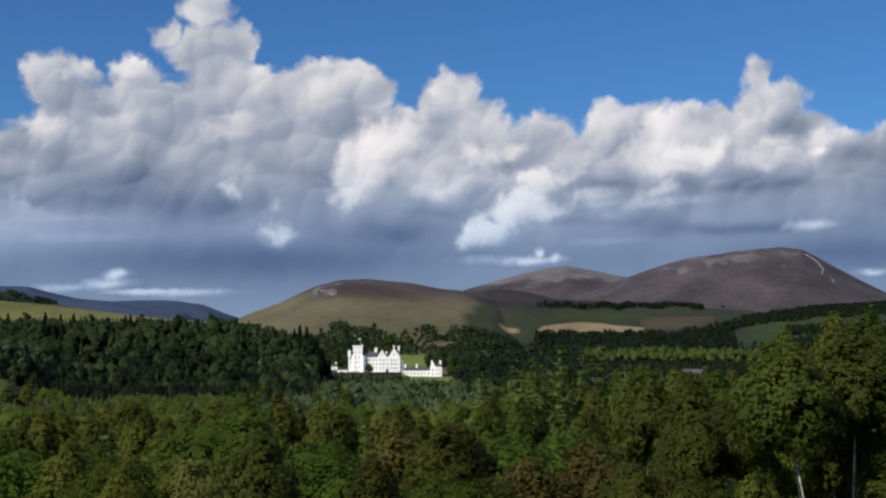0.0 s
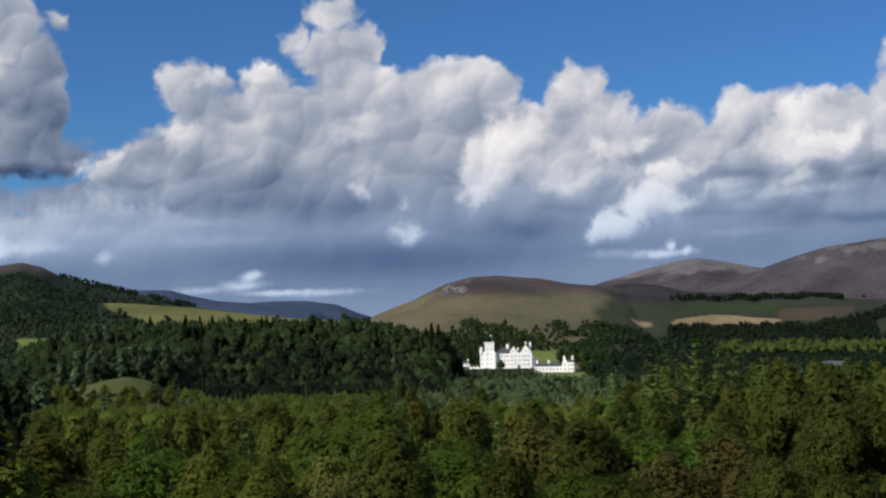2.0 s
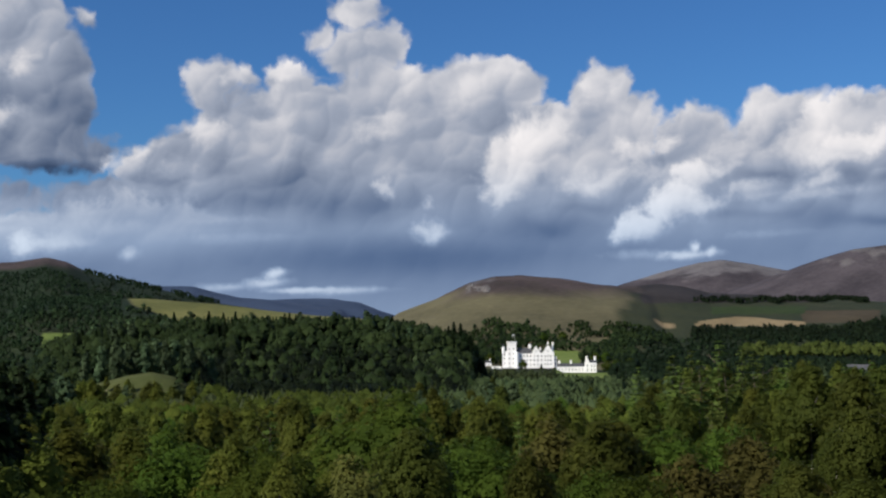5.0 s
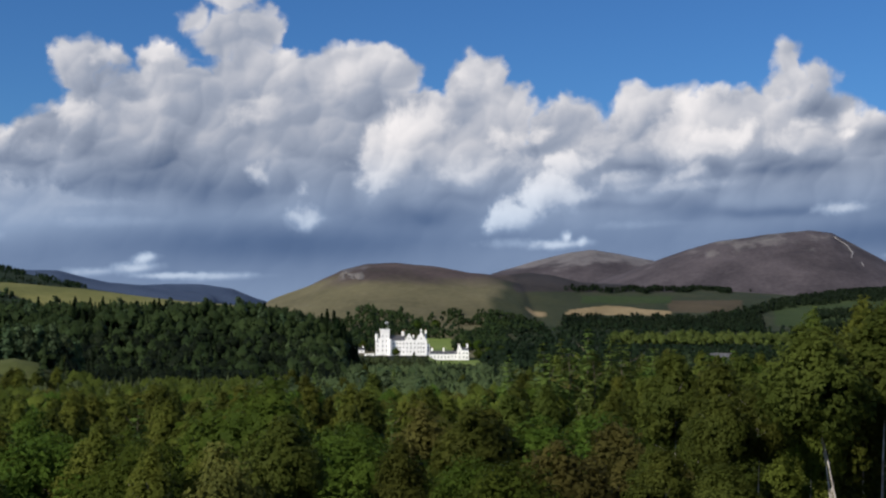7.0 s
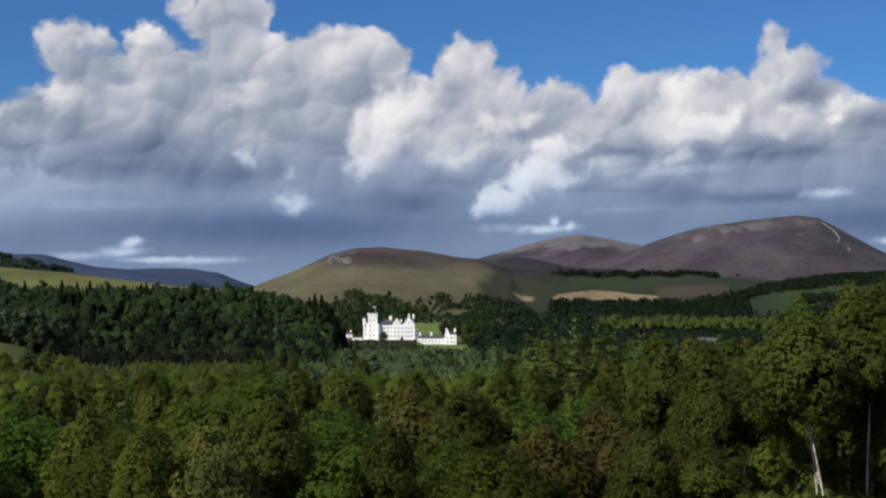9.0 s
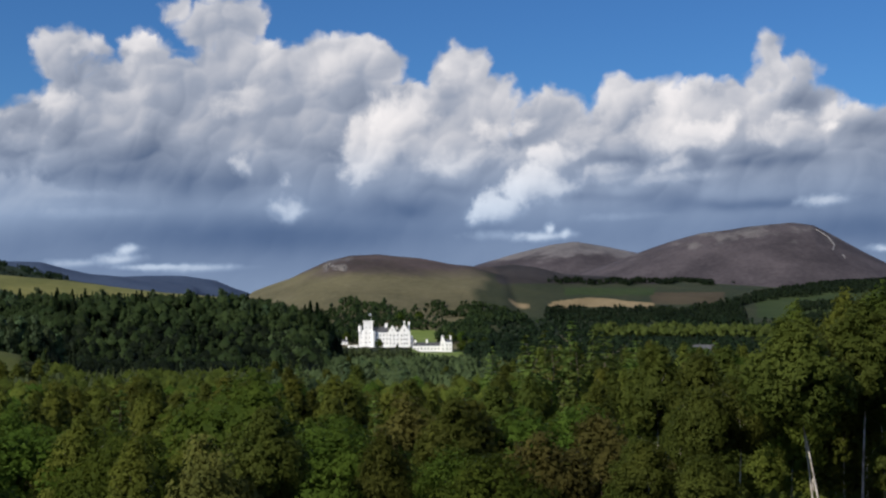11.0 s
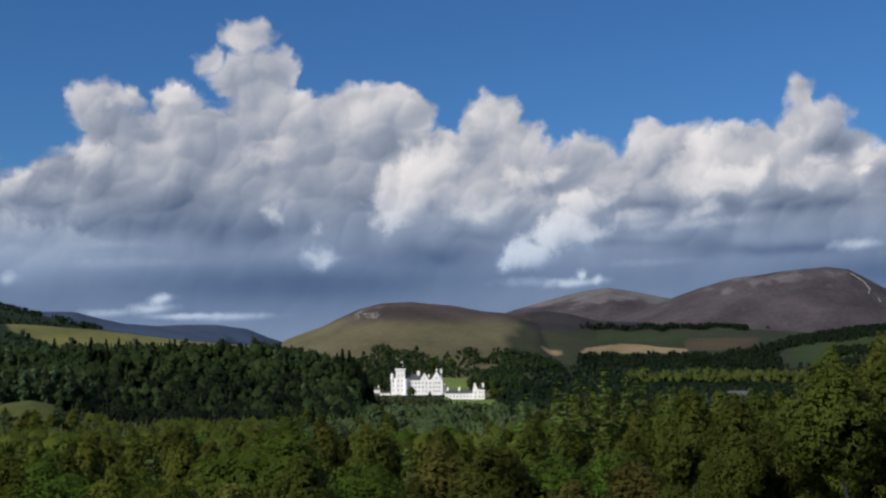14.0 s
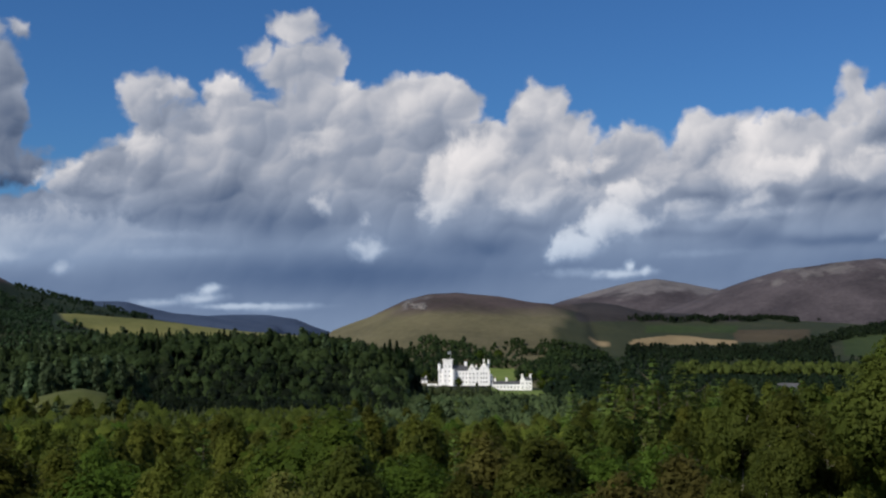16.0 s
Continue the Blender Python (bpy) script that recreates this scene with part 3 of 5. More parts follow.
def land_cover(r, az, v):
    """How much of each kind of ground cover lies at a place, 0 to 1; some covers carry painted shade or haze."""
    x, y, z = v[:, 0], v[:, 1], v[:, 2]
    wob = fractal(x / 120, y / 120, 11)
    wa, wr = az + wob * 0.25, r + wob * 35
    el = np.degrees(np.arctan2(z - EYE, r))
    out = {}
    hay = box01(wa, 9.8, 21.6, 0.8) * box01(wr, 1340 + 60 * np.clip(az - 15.5, 0, 6), 2040 - 25 * np.clip(az - 18, 0, 4), 40)
    out["forest"] = np.maximum.reduce([
        box01(wr, 20, 1330, 60) * box01(az, -40, 50, 5),
        box01(wa, 14, 60, 0.8) * box01(wr, 1250, 1640, 60) * (1 - hay),
        box01(az + 0.8 * wob, -30, -1.5, 3.5) * box01(wr, 1330, 1830, 60), strips(r, az + 0.15 * wob, el + 0.05 * wob)])
    # cloud shade over the right-hand slope, put into the grass colour
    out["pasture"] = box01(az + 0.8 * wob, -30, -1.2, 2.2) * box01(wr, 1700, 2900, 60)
    out["forest"] = np.clip(out["forest"], 0, 1)
    out["young_wood"] = box01(wa, 14, 60, 0.8) * box01(wr, 1600, 2800, 60) * (1 - hay)
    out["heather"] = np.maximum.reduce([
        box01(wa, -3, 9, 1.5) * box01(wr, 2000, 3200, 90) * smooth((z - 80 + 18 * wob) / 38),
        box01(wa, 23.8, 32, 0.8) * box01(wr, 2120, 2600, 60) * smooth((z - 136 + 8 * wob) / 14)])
    out["stony_moor"] = box01(wa, -30, 0.5, 1.0) * box01(wr, 2900, 5200, 120)
    # far hills: the blue haze of distance is put into their colour
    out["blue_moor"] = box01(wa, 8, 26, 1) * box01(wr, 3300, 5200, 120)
    out["scree"] = box01(wa, -19, -2, 1.5) * smooth((z - 170 + 40 * fractal(x / 60, y / 160, 21)) / 60) * smooth(fractal(x / 40, y / 70, 23) * 1.6 + 0.25 + 0.45 * smooth((z - 215) / 40))
    out["scree"] = np.maximum(out["scree"], box01(az, 4.7, 6.1, 0.5) * box01(wr, 2090, 2235, 40) * smooth(fractal(x / 14, y / 25, 27) * 3 + 1.0))
    # dark cloud shade on the shoulder's crest, painted as a ground colour
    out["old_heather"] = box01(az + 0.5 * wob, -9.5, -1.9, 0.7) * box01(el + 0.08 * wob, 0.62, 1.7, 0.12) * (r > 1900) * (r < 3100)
    out["granite"] = box01(wa, -8.6, -1.5, 1.2) * box01(r, 3300, 5000, 60) * smooth((z - 150 + 35 * fractal(x / 70, y / 120, 51)) / 70)
    out["stubble"] = np.maximum.reduce([
        box01(wa, -9.4, -4.5, 0.3) * box01(r + wob * 12, 1958 + 8 * np.clip(-az - 4.7, 0, 9), 1985 + 100 * np.sqrt(np.clip(-az - 4.5, 0, 2.0) / 2) - 12 * np.clip(-az - 7, 0, 3), 16), 
        box01(az, -3.6, -2.6, 0.2) * box01(r, 1920, 1970, 20) * 0.75])
    out["fallow"] = np.maximum(box01(wa, 29.8, 36, 0.5) * box01(wr, 1735, 1815, 20), box01(wa, -12.6, -9.2, 0.3) * box01(el, -0.35, 0.22, 0.06) * (r > 1830))
    out["hay"] = hay
    out["green"] = np.maximum.reduce([
        box01(wa, -19.5, -14.0, 0.4) * box01(el, -0.95, 0.30, 0.08) * (r > 1830), box01(wa, -9.4, -5.2, 0.3) * box01(el, 0.08, 0.42, 0.06) * (r > 1830)])
    out["meadow"] = box01(az + 0.4 * wob, 18.9, 25.4, 1.2) * box01(wr, 540, 665, 20)
    out["lawn"] = np.maximum.reduce([box01(az, 23.9, 25.4, 0.2) * box01(r, 1440, 1520, 16), box01(az, 0.8, 3.3, 0.3) * box01(r, 1330, 1640, 30), box01(wa, -0.9, 2.2, 0.3) * box01(r, 1120, 1292, 20) * 0.8])
    return out


def ground_material():
    m, N, L, p = nodes_of("ground_cover")
    nt = m.node_tree
    geo = node(nt, "ShaderNodeNewGeometry")
    def tex(scale, detail=5.0):
        n = node(nt, "ShaderNodeTexNoise", in_Scale=scale, in_Detail=detail, in_Roughness=0.6)
        L.new(geo.outputs["Position"], n.inputs["Vector"])
        return n.outputs["Fac"]
    wide, fine, patchy = tex(0.008), tex(0.09), tex(0.016, 6.0)
    blend = node(nt, "ShaderNodeMath", operation="MULTIPLY_ADD")
    L.new(fine, blend.inputs[0])
    blend.inputs[1].default_value = 0.6
    L.new(wide, blend.inputs[2])
    rng = node(nt, "ShaderNodeMapRange")
    rng.inputs["From Min"].default_value, rng.inputs["From Max"].default_value = 0.60, 0.98
    L.new(blend.outputs[0], rng.inputs["Value"])
    def cover(lo, hi):
        ramp = node(nt, "ShaderNodeValToRGB")
        ramp.color_ramp.elements[0].color, ramp.color_ramp.elements[1].color = (*lo, 1), (*hi, 1)
        L.new(rng.outputs[0], ramp.inputs["Fac"])
        return ramp.outputs["Color"]
    out = cover((0.071, 0.066, 0.038), (0.124, 0.112, 0.064))
    # the right-hand pasture, forest and green are darkened to stand for cloud shade
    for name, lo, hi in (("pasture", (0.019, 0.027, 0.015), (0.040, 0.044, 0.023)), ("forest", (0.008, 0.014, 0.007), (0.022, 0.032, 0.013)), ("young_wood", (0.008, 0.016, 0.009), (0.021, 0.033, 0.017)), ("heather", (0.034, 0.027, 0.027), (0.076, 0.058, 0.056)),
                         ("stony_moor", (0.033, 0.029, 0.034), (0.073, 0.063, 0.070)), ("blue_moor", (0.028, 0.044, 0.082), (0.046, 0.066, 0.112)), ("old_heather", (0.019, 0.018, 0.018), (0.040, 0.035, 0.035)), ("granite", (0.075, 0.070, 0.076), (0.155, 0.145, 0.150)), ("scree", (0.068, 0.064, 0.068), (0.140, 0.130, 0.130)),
                         ("fallow", (0.044, 0.036, 0.023), (0.074, 0.060, 0.038)), ("stubble", (0.15, 0.115, 0.062), (0.26, 0.20, 0.115)),
                         ("hay", (0.082, 0.088, 0.028), (0.146, 0.142, 0.050)), ("meadow", (0.046, 0.058, 0.018), (0.085, 0.094, 0.032)), ("lawn", (0.075, 0.115, 0.026), (0.14, 0.18, 0.05)), ("green", (0.020, 0.034, 0.012), (0.038, 0.054, 0.020))):
        att = node(nt, "ShaderNodeAttribute", attribute_name=name)
        mix = node(nt, "ShaderNodeMix", data_type="RGBA")
        # uneven edges: the cover's amount is broken up by noise and then sharpened
        loose = node(nt, "ShaderNodeMath", operation="MULTIPLY_ADD")
        L.new(tex(0.06, 6.0) if name == "scree" else patchy, loose.inputs[0])
        loose.inputs[1].default_value = 1.6 if name == "scree" else 0.35 if name in ("stubble", "hay", "lawn", "green") else 1.0
        L.new(att.outputs["Fac"], loose.inputs[2])
        edge = node(nt, "ShaderNodeMapRange")
        mid = 0.5 + loose.inputs[1].default_value / 2
        edge.inputs["From Min"].default_value, edge.inputs["From Max"].default_value = (mid - 0.2, mid + 0.5) if name == "scree" else (mid - 0.45, mid + 0.45) if name == "heather" else (mid - 0.2, mid + 0.2)
        L.new(loose.outputs[0], edge.inputs["Value"])
        amount = edge.outputs[0]
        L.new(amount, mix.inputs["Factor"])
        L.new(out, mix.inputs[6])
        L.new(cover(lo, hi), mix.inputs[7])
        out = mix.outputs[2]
    L.new(out, p.inputs["Base Color"])
    p.inputs["Roughness"].default_value = 0.9
    p.inputs["Specular IOR Level"].default_value = 0.1
    bp = node(nt, "ShaderNodeBump", in_Strength=0.6, in_Distance=3.0)
    L.new(blend.outputs[0], bp.inputs["Height"])
    L.new(bp.outputs[0], p.inputs["Normal"])
    return m


GROUND = ground_material()
build_land()


def on_slope(a, e, r0, r1):
    """The distance at which the slope facing the lookout reaches the height e, in degrees, at the bearing a."""
    rr = np.linspace(r0, r1, 400)
    over = np.degrees(np.arctan2(height(-rr * math.sin(radians(a)), rr * math.cos(radians(a))) - EYE, rr)) >= e
    return float(rr[np.argmax(over)]) if over.any() else r1


def stone_run(path, width):
    """A pale run of loose stones down a mountain's flank; path: bearings and heights over the eye's level, in degrees."""
    line = []
    for (a0, e0), (a1, e1) in zip(path, path[1:]):
        for f in np.linspace(0, 1, 6)[:-1]:
            a = a0 + (a1 - a0) * f
            line.append((on_slope(a, e0 + (e1 - e0) * f, 2900, 3740), a))
    V, F = [], []
    for i, (r, a) in enumerate(line):
        f = i / (len(line) - 1)
        w = width * (0.4 + 0.6 * math.sin(math.pi * min(1, f + 0.15))) * (0.75 + 0.5 * math.sin(i * 2.3) ** 2)
        for z in (2.0, -3.0):
            for k in (-1, 1):
                V.append(at(r, a + k * math.degrees(w / r)) + Vector((0, 0, z)))
        if i:
            b = 4 * i
            F += [(b - 4, b - 3, b + 1, b), (b - 2, b - 4, b, b + 2), (b - 3, b - 1, b + 3, b + 1)]
    return tagged(mesh_object("stone_run", V, F, SCREE), "pale run of loose stones on the mountain", "scree")


CRAG = plain_material("crag_rock", (0.075, 0.068, 0.066), (0.18, 0.165, 0.16), 0.1, 0.9)
SCREE = plain_material("pale_scree", (0.14, 0.132, 0.13), (0.30, 0.285, 0.28), 0.08, 0.9)
stone_run(((-16.6, 3.02), (-17.1, 2.68), (-17.36, 2.32), (-17.28, 2.02)), 3.0)
stone_run(((-17.72, 1.88), (-17.86, 1.66)), 1.7)


def outcrop(n, a0, a1, e0, e1, seed):
    """A crag of pale boulders on the brown hill, too many to count, as one mesh."""
    gen = np.random.default_rng(seed)
    V, F = [], []
    shape = np.array([(1, 0, 0), (0, 1, 0), (-1, 0, 0), (0, -1, 0), (0, 0, 1), (0, 0, -1)], float)
    for _ in range(n):
        f = gen.uniform()
        a, e = a0 + (a1 - a0) * f + gen.normal() * 0.10, e0 + (e1 - e0) * gen.uniform() + 0.12 * f
        foot = np.array(at(on_slope(a, e, 1700, 2290), a))
        b = len(V)
        V += (foot + shape * gen.uniform(1.2, 4.2) * gen.uniform(0.5, 1.2, (6, 1)) * np.array([1.2, 1.2, 1.3])).tolist()
        F += [tuple(b + k for k in t) for t in ((0, 1, 4), (1, 2, 4), (2, 3, 4), (3, 0, 4), (1, 0, 5), (2, 1, 5), (3, 2, 5), (0, 3, 5))]
    return tagged(mesh_object("rock_outcrop", V, F, CRAG), "pale boulders of a crag on the heather hill", "rocks", kind="stuff")


outcrop(50, 4.95, 5.95, 1.16, 1.40, 81)

# ---- trees ----
rng = np.random.default_rng(7)


def unit(v):
    return v / (np.linalg.norm(v, axis=-1, keepdims=True) + 1e-9)


def cards(centres, normals, size, stretch=1.4, gen=rng, along=None):
    """Leaf sprays: one small pointed blade at each centre, facing along its normal."""
    n = len(centres)
    u = unit(np.cross(normals, gen.normal(size=(n, 3)))) if along is None else unit(along)
    v = unit(np.cross(normals, u))
    s = size * gen.uniform(0.6, 1.3, (n, 1))
    a, b = u * s * stretch * 0.62, v * s * 0.62
    return np.stack([centres + a, centres - a * 0.6 + b, centres - a * 0.6 - b], 1).reshape(-1, 3)


def sprays(n):
    return np.arange(n * 3).reshape(-1, 3).tolist()


def tube(points, radii, sides=5):
    verts, faces = [], []
    for (p, q) in zip(points, radii):
        for s in range(sides):
            a = 2 * math.pi * s / sides
            verts.append((p[0] + q * math.cos(a), p[1] + q * math.sin(a), p[2]))
    for i in range(len(points) - 1):
        for s in range(sides):
            t = (s + 1) % sides
            faces.append((i * sides + s, i * sides + t, (i + 1) * sides + t, (i + 1) * sides + s))
    return verts, faces


def wood_parts(h, trunk_r, limbs, gen, lean=0.03, top=0.9):
    """Trunk and limbs of a tree as one mesh."""
    V, F = [], []
    k = 6
    sway = gen.normal(size=(k, 2)) * h * lean * 0.3
    pts = [(sway[i, 0] * i / k + gen.normal() * 0.02, sway[i, 1] * i / k, h * top * i / (k - 1)) for i in range(k)]
    v, f = tube(pts, [trunk_r * (1 - 0.88 * i / (k - 1)) for i in range(k)])
    V += v
    F += f
    for a, z, length, rise in limbs:
        i = min(int(z / (h * top) * (k - 1)), k - 2)
        o = pts[i]
        line = [(o[0] + math.cos(a) * length * s, o[1] + math.sin(a) * length * s, z + rise * length * s ** 1.3) for s in (0, 0.35, 0.7, 1.0)]
        r0 = trunk_r * 0.38
        v, f = tube(line, [r0, r0 * 0.75, r0 * 0.5, r0 * 0.15], 4)
        F += [tuple(x + len(V) for x in q) for q in f]
        V += v
    return V, F


def broad_crown(h, width, low, clumps, per, gen, droop=0.0):
    """Leaf places and facings of a broadleaf crown: rounded puffs round the limbs' ends, with gaps between."""
    P, Q, S = [], [], []
    mid, hz = np.array([0, 0, h * (1 + low) / 2]), h * (1 - low) / 2
    for _ in range(clumps):
        d = unit(gen.normal(size=3))
        rad = gen.uniform(0.3, 1.0) ** 0.55
        taper = 1.0 - (0.35 if droop == 0 else 0.6) * max(d[2], 0)
        c = mid + np.array([d[0] * width / 2 * rad * taper, d[1] * width / 2 * rad * taper, d[2] * hz * rad])
        s = gen.uniform(0.6, 1.3) * width * 0.118
        n = unit(gen.normal(size=(per, 3)) + np.array([0, 0, 0.5]))
        pts = c + n * s * gen.uniform(0.55, 1.25, (per, 1)) * np.array([1, 1, 0.75 + droop])
        P.append(pts)
        Q.append(n * 0.7 + d * 0.6 + np.array([0, 0, 0.3]) + gen.normal(size=(per, 3)) * 0.5)
        S.append(n * 0.5 + d * rad * 0.9 + np.array([0, 0, 0.4]) + gen.normal(size=(per, 3)) * 0.2)
    return np.concatenate(P), np.concatenate(Q), np.concatenate(S)


def spire_crown(h, width, low, tiers, per, gen, power=1.0, sag=0.25):
    """Leaf places and facings of a conifer: whorls of boughs that shorten towards the tip."""
    P, Q, S, T = [], [], [], []
    for i in range(tiers):
        f = (i + gen.uniform(0, 0.6)) / tiers
        z = h * (low + (1 - low) * f)
        reach = width / 2 * (1 - f) ** power + 0.03 * width
        for b in range(max(4, int(9 * (1 - f) + 3))):
            a = gen.uniform(0, 2 * math.pi)
            L = reach * gen.uniform(0.6, 1.15)
            s = gen.uniform(0.1, 1.0, per) ** 0.7
            p = np.stack([np.cos(a) * L * s, np.sin(a) * L * s, z - sag * L * s ** 1.5], 1)
            P.append(p + gen.normal(size=p.shape) * np.array([0.09, 0.09, 0.045]) * (0.4 + L * 0.6))
            Q.append(np.array([math.cos(a) * 0.7, math.sin(a) * 0.7, 0.75]) + gen.normal(size=p.shape) * 0.4)
            S.append(np.array([math.cos(a), math.sin(a), 0.45]) + gen.normal(size=p.shape) * 0.25)
            T.append(np.stack([np.cos(a) + 0 * s, np.sin(a) + 0 * s, -sag * 1.9 * s ** 0.5], 1) + gen.normal(size=p.shape) * 0.28)
    return np.concatenate(P), np.concatenate(Q), np.concatenate(S), np.concatenate(T)


def make_tree(name, kind, h, gen, fine, label, category="tree"):
    """One tree with its trunk and crown; fine sets how many sprays make up the crown."""
    root = new(name)
    root.empty_display_size = 0.5
    tagged(root, label, category)
    limbs = [(gen.uniform(0, 6.28), h * gen.uniform(0.35, 0.8), h * gen.uniform(0.10, 0.17), gen.uniform(0.3, 0.7)) for _ in range(9)]
    k = fine ** -0.5
    if kind == "birch":
        c = broad_crown(h, h * 0.42, 0.40, 140, int(100 * fine), gen, 0.35)
        bark, leaf, size, tr = BIRCH_BARK, BIRCH_LEAF, 0.25 * k, h * 0.0085
    elif kind == "tall_birch":
        c = broad_crown(h, h * 0.42, 0.50, 140, int(100 * fine), gen, 0.35)
        bark, leaf, size, tr = BIRCH_BARK, BIRCH_LEAF, 0.25 * k, h * 0.0062
        limbs = [(a, h * gen.uniform(0.5, 0.85), n_, q) for a, z, n_, q in limbs]
    # a smaller birch whose lighter leaf colour stands for sunlight
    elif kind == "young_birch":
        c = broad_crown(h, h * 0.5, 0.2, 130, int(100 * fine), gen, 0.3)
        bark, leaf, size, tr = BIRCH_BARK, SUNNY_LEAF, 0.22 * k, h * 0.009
    elif kind == "oak":
        c = broad_crown(h, h * 1.0, 0.12, 170, int(130 * fine), gen)
        bark, leaf, size, tr = BROWN_BARK, OAK_LEAF, 0.25 * k, h * 0.025
    elif kind == "rowan":
        c = broad_crown(h, h * 0.7, 0.12, 130, int(90 * fine), gen, 0.15)
        bark, leaf, size, tr = BROWN_BARK, RUST_LEAF, 0.26 * k, h * 0.012
    elif kind == "larch":
        c = spire_crown(h, h * 0.46, 0.08, 26, int(34 * fine), gen, 0.7, 0.05)
        bark, leaf, size, tr, limbs = BROWN_BARK, LARCH_LEAF, 0.42 * k, h * 0.014, limbs[:3]
    elif kind == "pine":
        c = [np.concatenate(x) for x in zip(spire_crown(h, h * 0.42, 0.12, 20, int(24 * fine), gen, 0.6, -0.25), broad_crown(h, h * 0.38, 0.35, 24, int(60 * fine), gen))]
        bark, leaf, size, tr = BROWN_BARK, PINE_LEAF, 0.46 * k, h * 0.014
    else:
        c = spire_crown(h, h * 0.40, 0.04, 26, int(44 * fine), gen, 0.8, 0.5)
        c = [np.concatenate(x) for x in zip(c, spire_crown(h, h * 0.26, 0.03, 22, int(22 * fine), gen, 0.85, 0.2))]
        bark, leaf, size, tr, limbs = BROWN_BARK, SPRUCE_LEAF, 0.60 * k, h * 0.014, []
    V, F = wood_parts(h, tr, limbs, gen)
    mesh_object("trunk", V, F, bark, root, True)
    v = cards(c[0], c[1], size, gen=gen) if len(c) == 3 else cards(c[0], c[1], size * (1.15 - 0.8 * c[0][:, 2:3] / h), 2.1, gen, c[3])
    mesh_object("crown", v.tolist(), sprays(len(c[0])), leaf, root, facing=np.repeat(unit(c[2]), 3, 0))
    return root


LABELS = {"tall_birch": "tall birch with a bare white trunk and high crown", "young_birch": "birch with leaves coloured a sunlit yellow green", "birch": "slender birch with pale bark and olive green leaves", "oak": "broad fresh green oak with a rounded crown",
          "rowan": "russet tinged rowan with thin foliage", "larch": "bright green larch with feathery branches",
          "pine": "blue green pine on the wooded slope", "spruce": "dark green spruce with drooping boughs"}
SIZES = {"tall_birch": 16.0, "young_birch": 12.0, "birch": 16.0, "oak": 13.0, "rowan": 12.0, "larch": 20.0, "pine": 16.0, "spruce": 20.0}
MODELS, used = {}, set()


def plant(kind, r, az, top=None, h=None, group="", near=False, lean=None, slim=1.0):
    """A tree at a distance and bearing, h metres high or so high that its tip stands at the angle top over the eye's level."""
    if kind in ("oak", "rowan") and not near and h is None and EYE + r * math.tan(radians(top)) - at(r, az).z > 15:
        kind = "birch"
    v = int(rng.integers(3 if near else 2))
    fine = (0.5 if kind == "spruce" else 0.75 if r < 128 else 0.42) if near else 0.22 if r < 300 else 0.12
    key = (kind, v, fine)
    if key not in MODELS:
        seed = 31 * v + 7 * len(kind) + ord(kind[0]) + int(100 * fine)
        MODELS[key] = make_tree(("birch" if "birch" in kind else kind) + "_tree", kind, SIZES[kind], np.random.default_rng(seed), fine, LABELS[kind])
    model, foot = MODELS[key], at(r, az) - Vector((0, 0, 0.2))
    if h is None:
        h = max(5.0, min(EYE + r * math.tan(radians(top)) - foot.z, 34.0 if kind == "spruce" else 29.0 if kind == "pine" else 26.0))
    m = Matrix.Translation(foot) @ Matrix.Rotation(rng.normal() * 0.03 if lean is None else lean, 4, "Y") @ Matrix.Rotation(rng.uniform(0, 6.28), 4, "Z")
    if key in used:
        ob = copy_thing(model, m)
    else:
        ob = model
        ob.matrix_basis = m
        used.add(key)
    s = h / SIZES[kind]
    wide = max(s, 0.6) * rng.uniform(0.9, 1.12) * slim
    ob.scale = (wide, wide * rng.uniform(0.9, 1.1), s)
    return tagged(ob, group=group)


def scatter(n, r0, r1, a0, a1, gap, taken):
    """Places that keep a distance from each other."""
    out = []
    for _ in range(n * 30):
        r, a = math.sqrt(rng.uniform(r0 * r0, r1 * r1)), rng.uniform(a0, a1)
        x, y = -r * math.sin(radians(a)), r * math.cos(radians(a))
        if all((x - p) ** 2 + (y - q) ** 2 > gap * gap for p, q in taken):
            taken.append((x, y))
            out.append((r, a))
            if len(out) == n:
                break
    return out


taken = []
NEAR, SLOPE, VALLEY = "trees below the lookout", "trees on the slope", "trees in the valley"
# birches whose white trunks stand bare above the bushes
for r, az, top, lean in ((84, -16.95, -0.9, -0.19), (87, -16.5, -1.2, -0.10), (88, -11.75, -4.2, -0.03), (92, -13.1, -3.8, 0.02), (93, -18.4, -0.3, 0.02), (128, -0.15, -4.9, 0.0), (165, -1.9, -4.3, 0.0), (100, 9.0, -5.4, 0.03)):
    plant("tall_birch", r, az, top, group="bare stemmed birches", near=True, lean=lean)
    taken.append((-r * math.sin(radians(az)), r * math.cos(radians(az))))
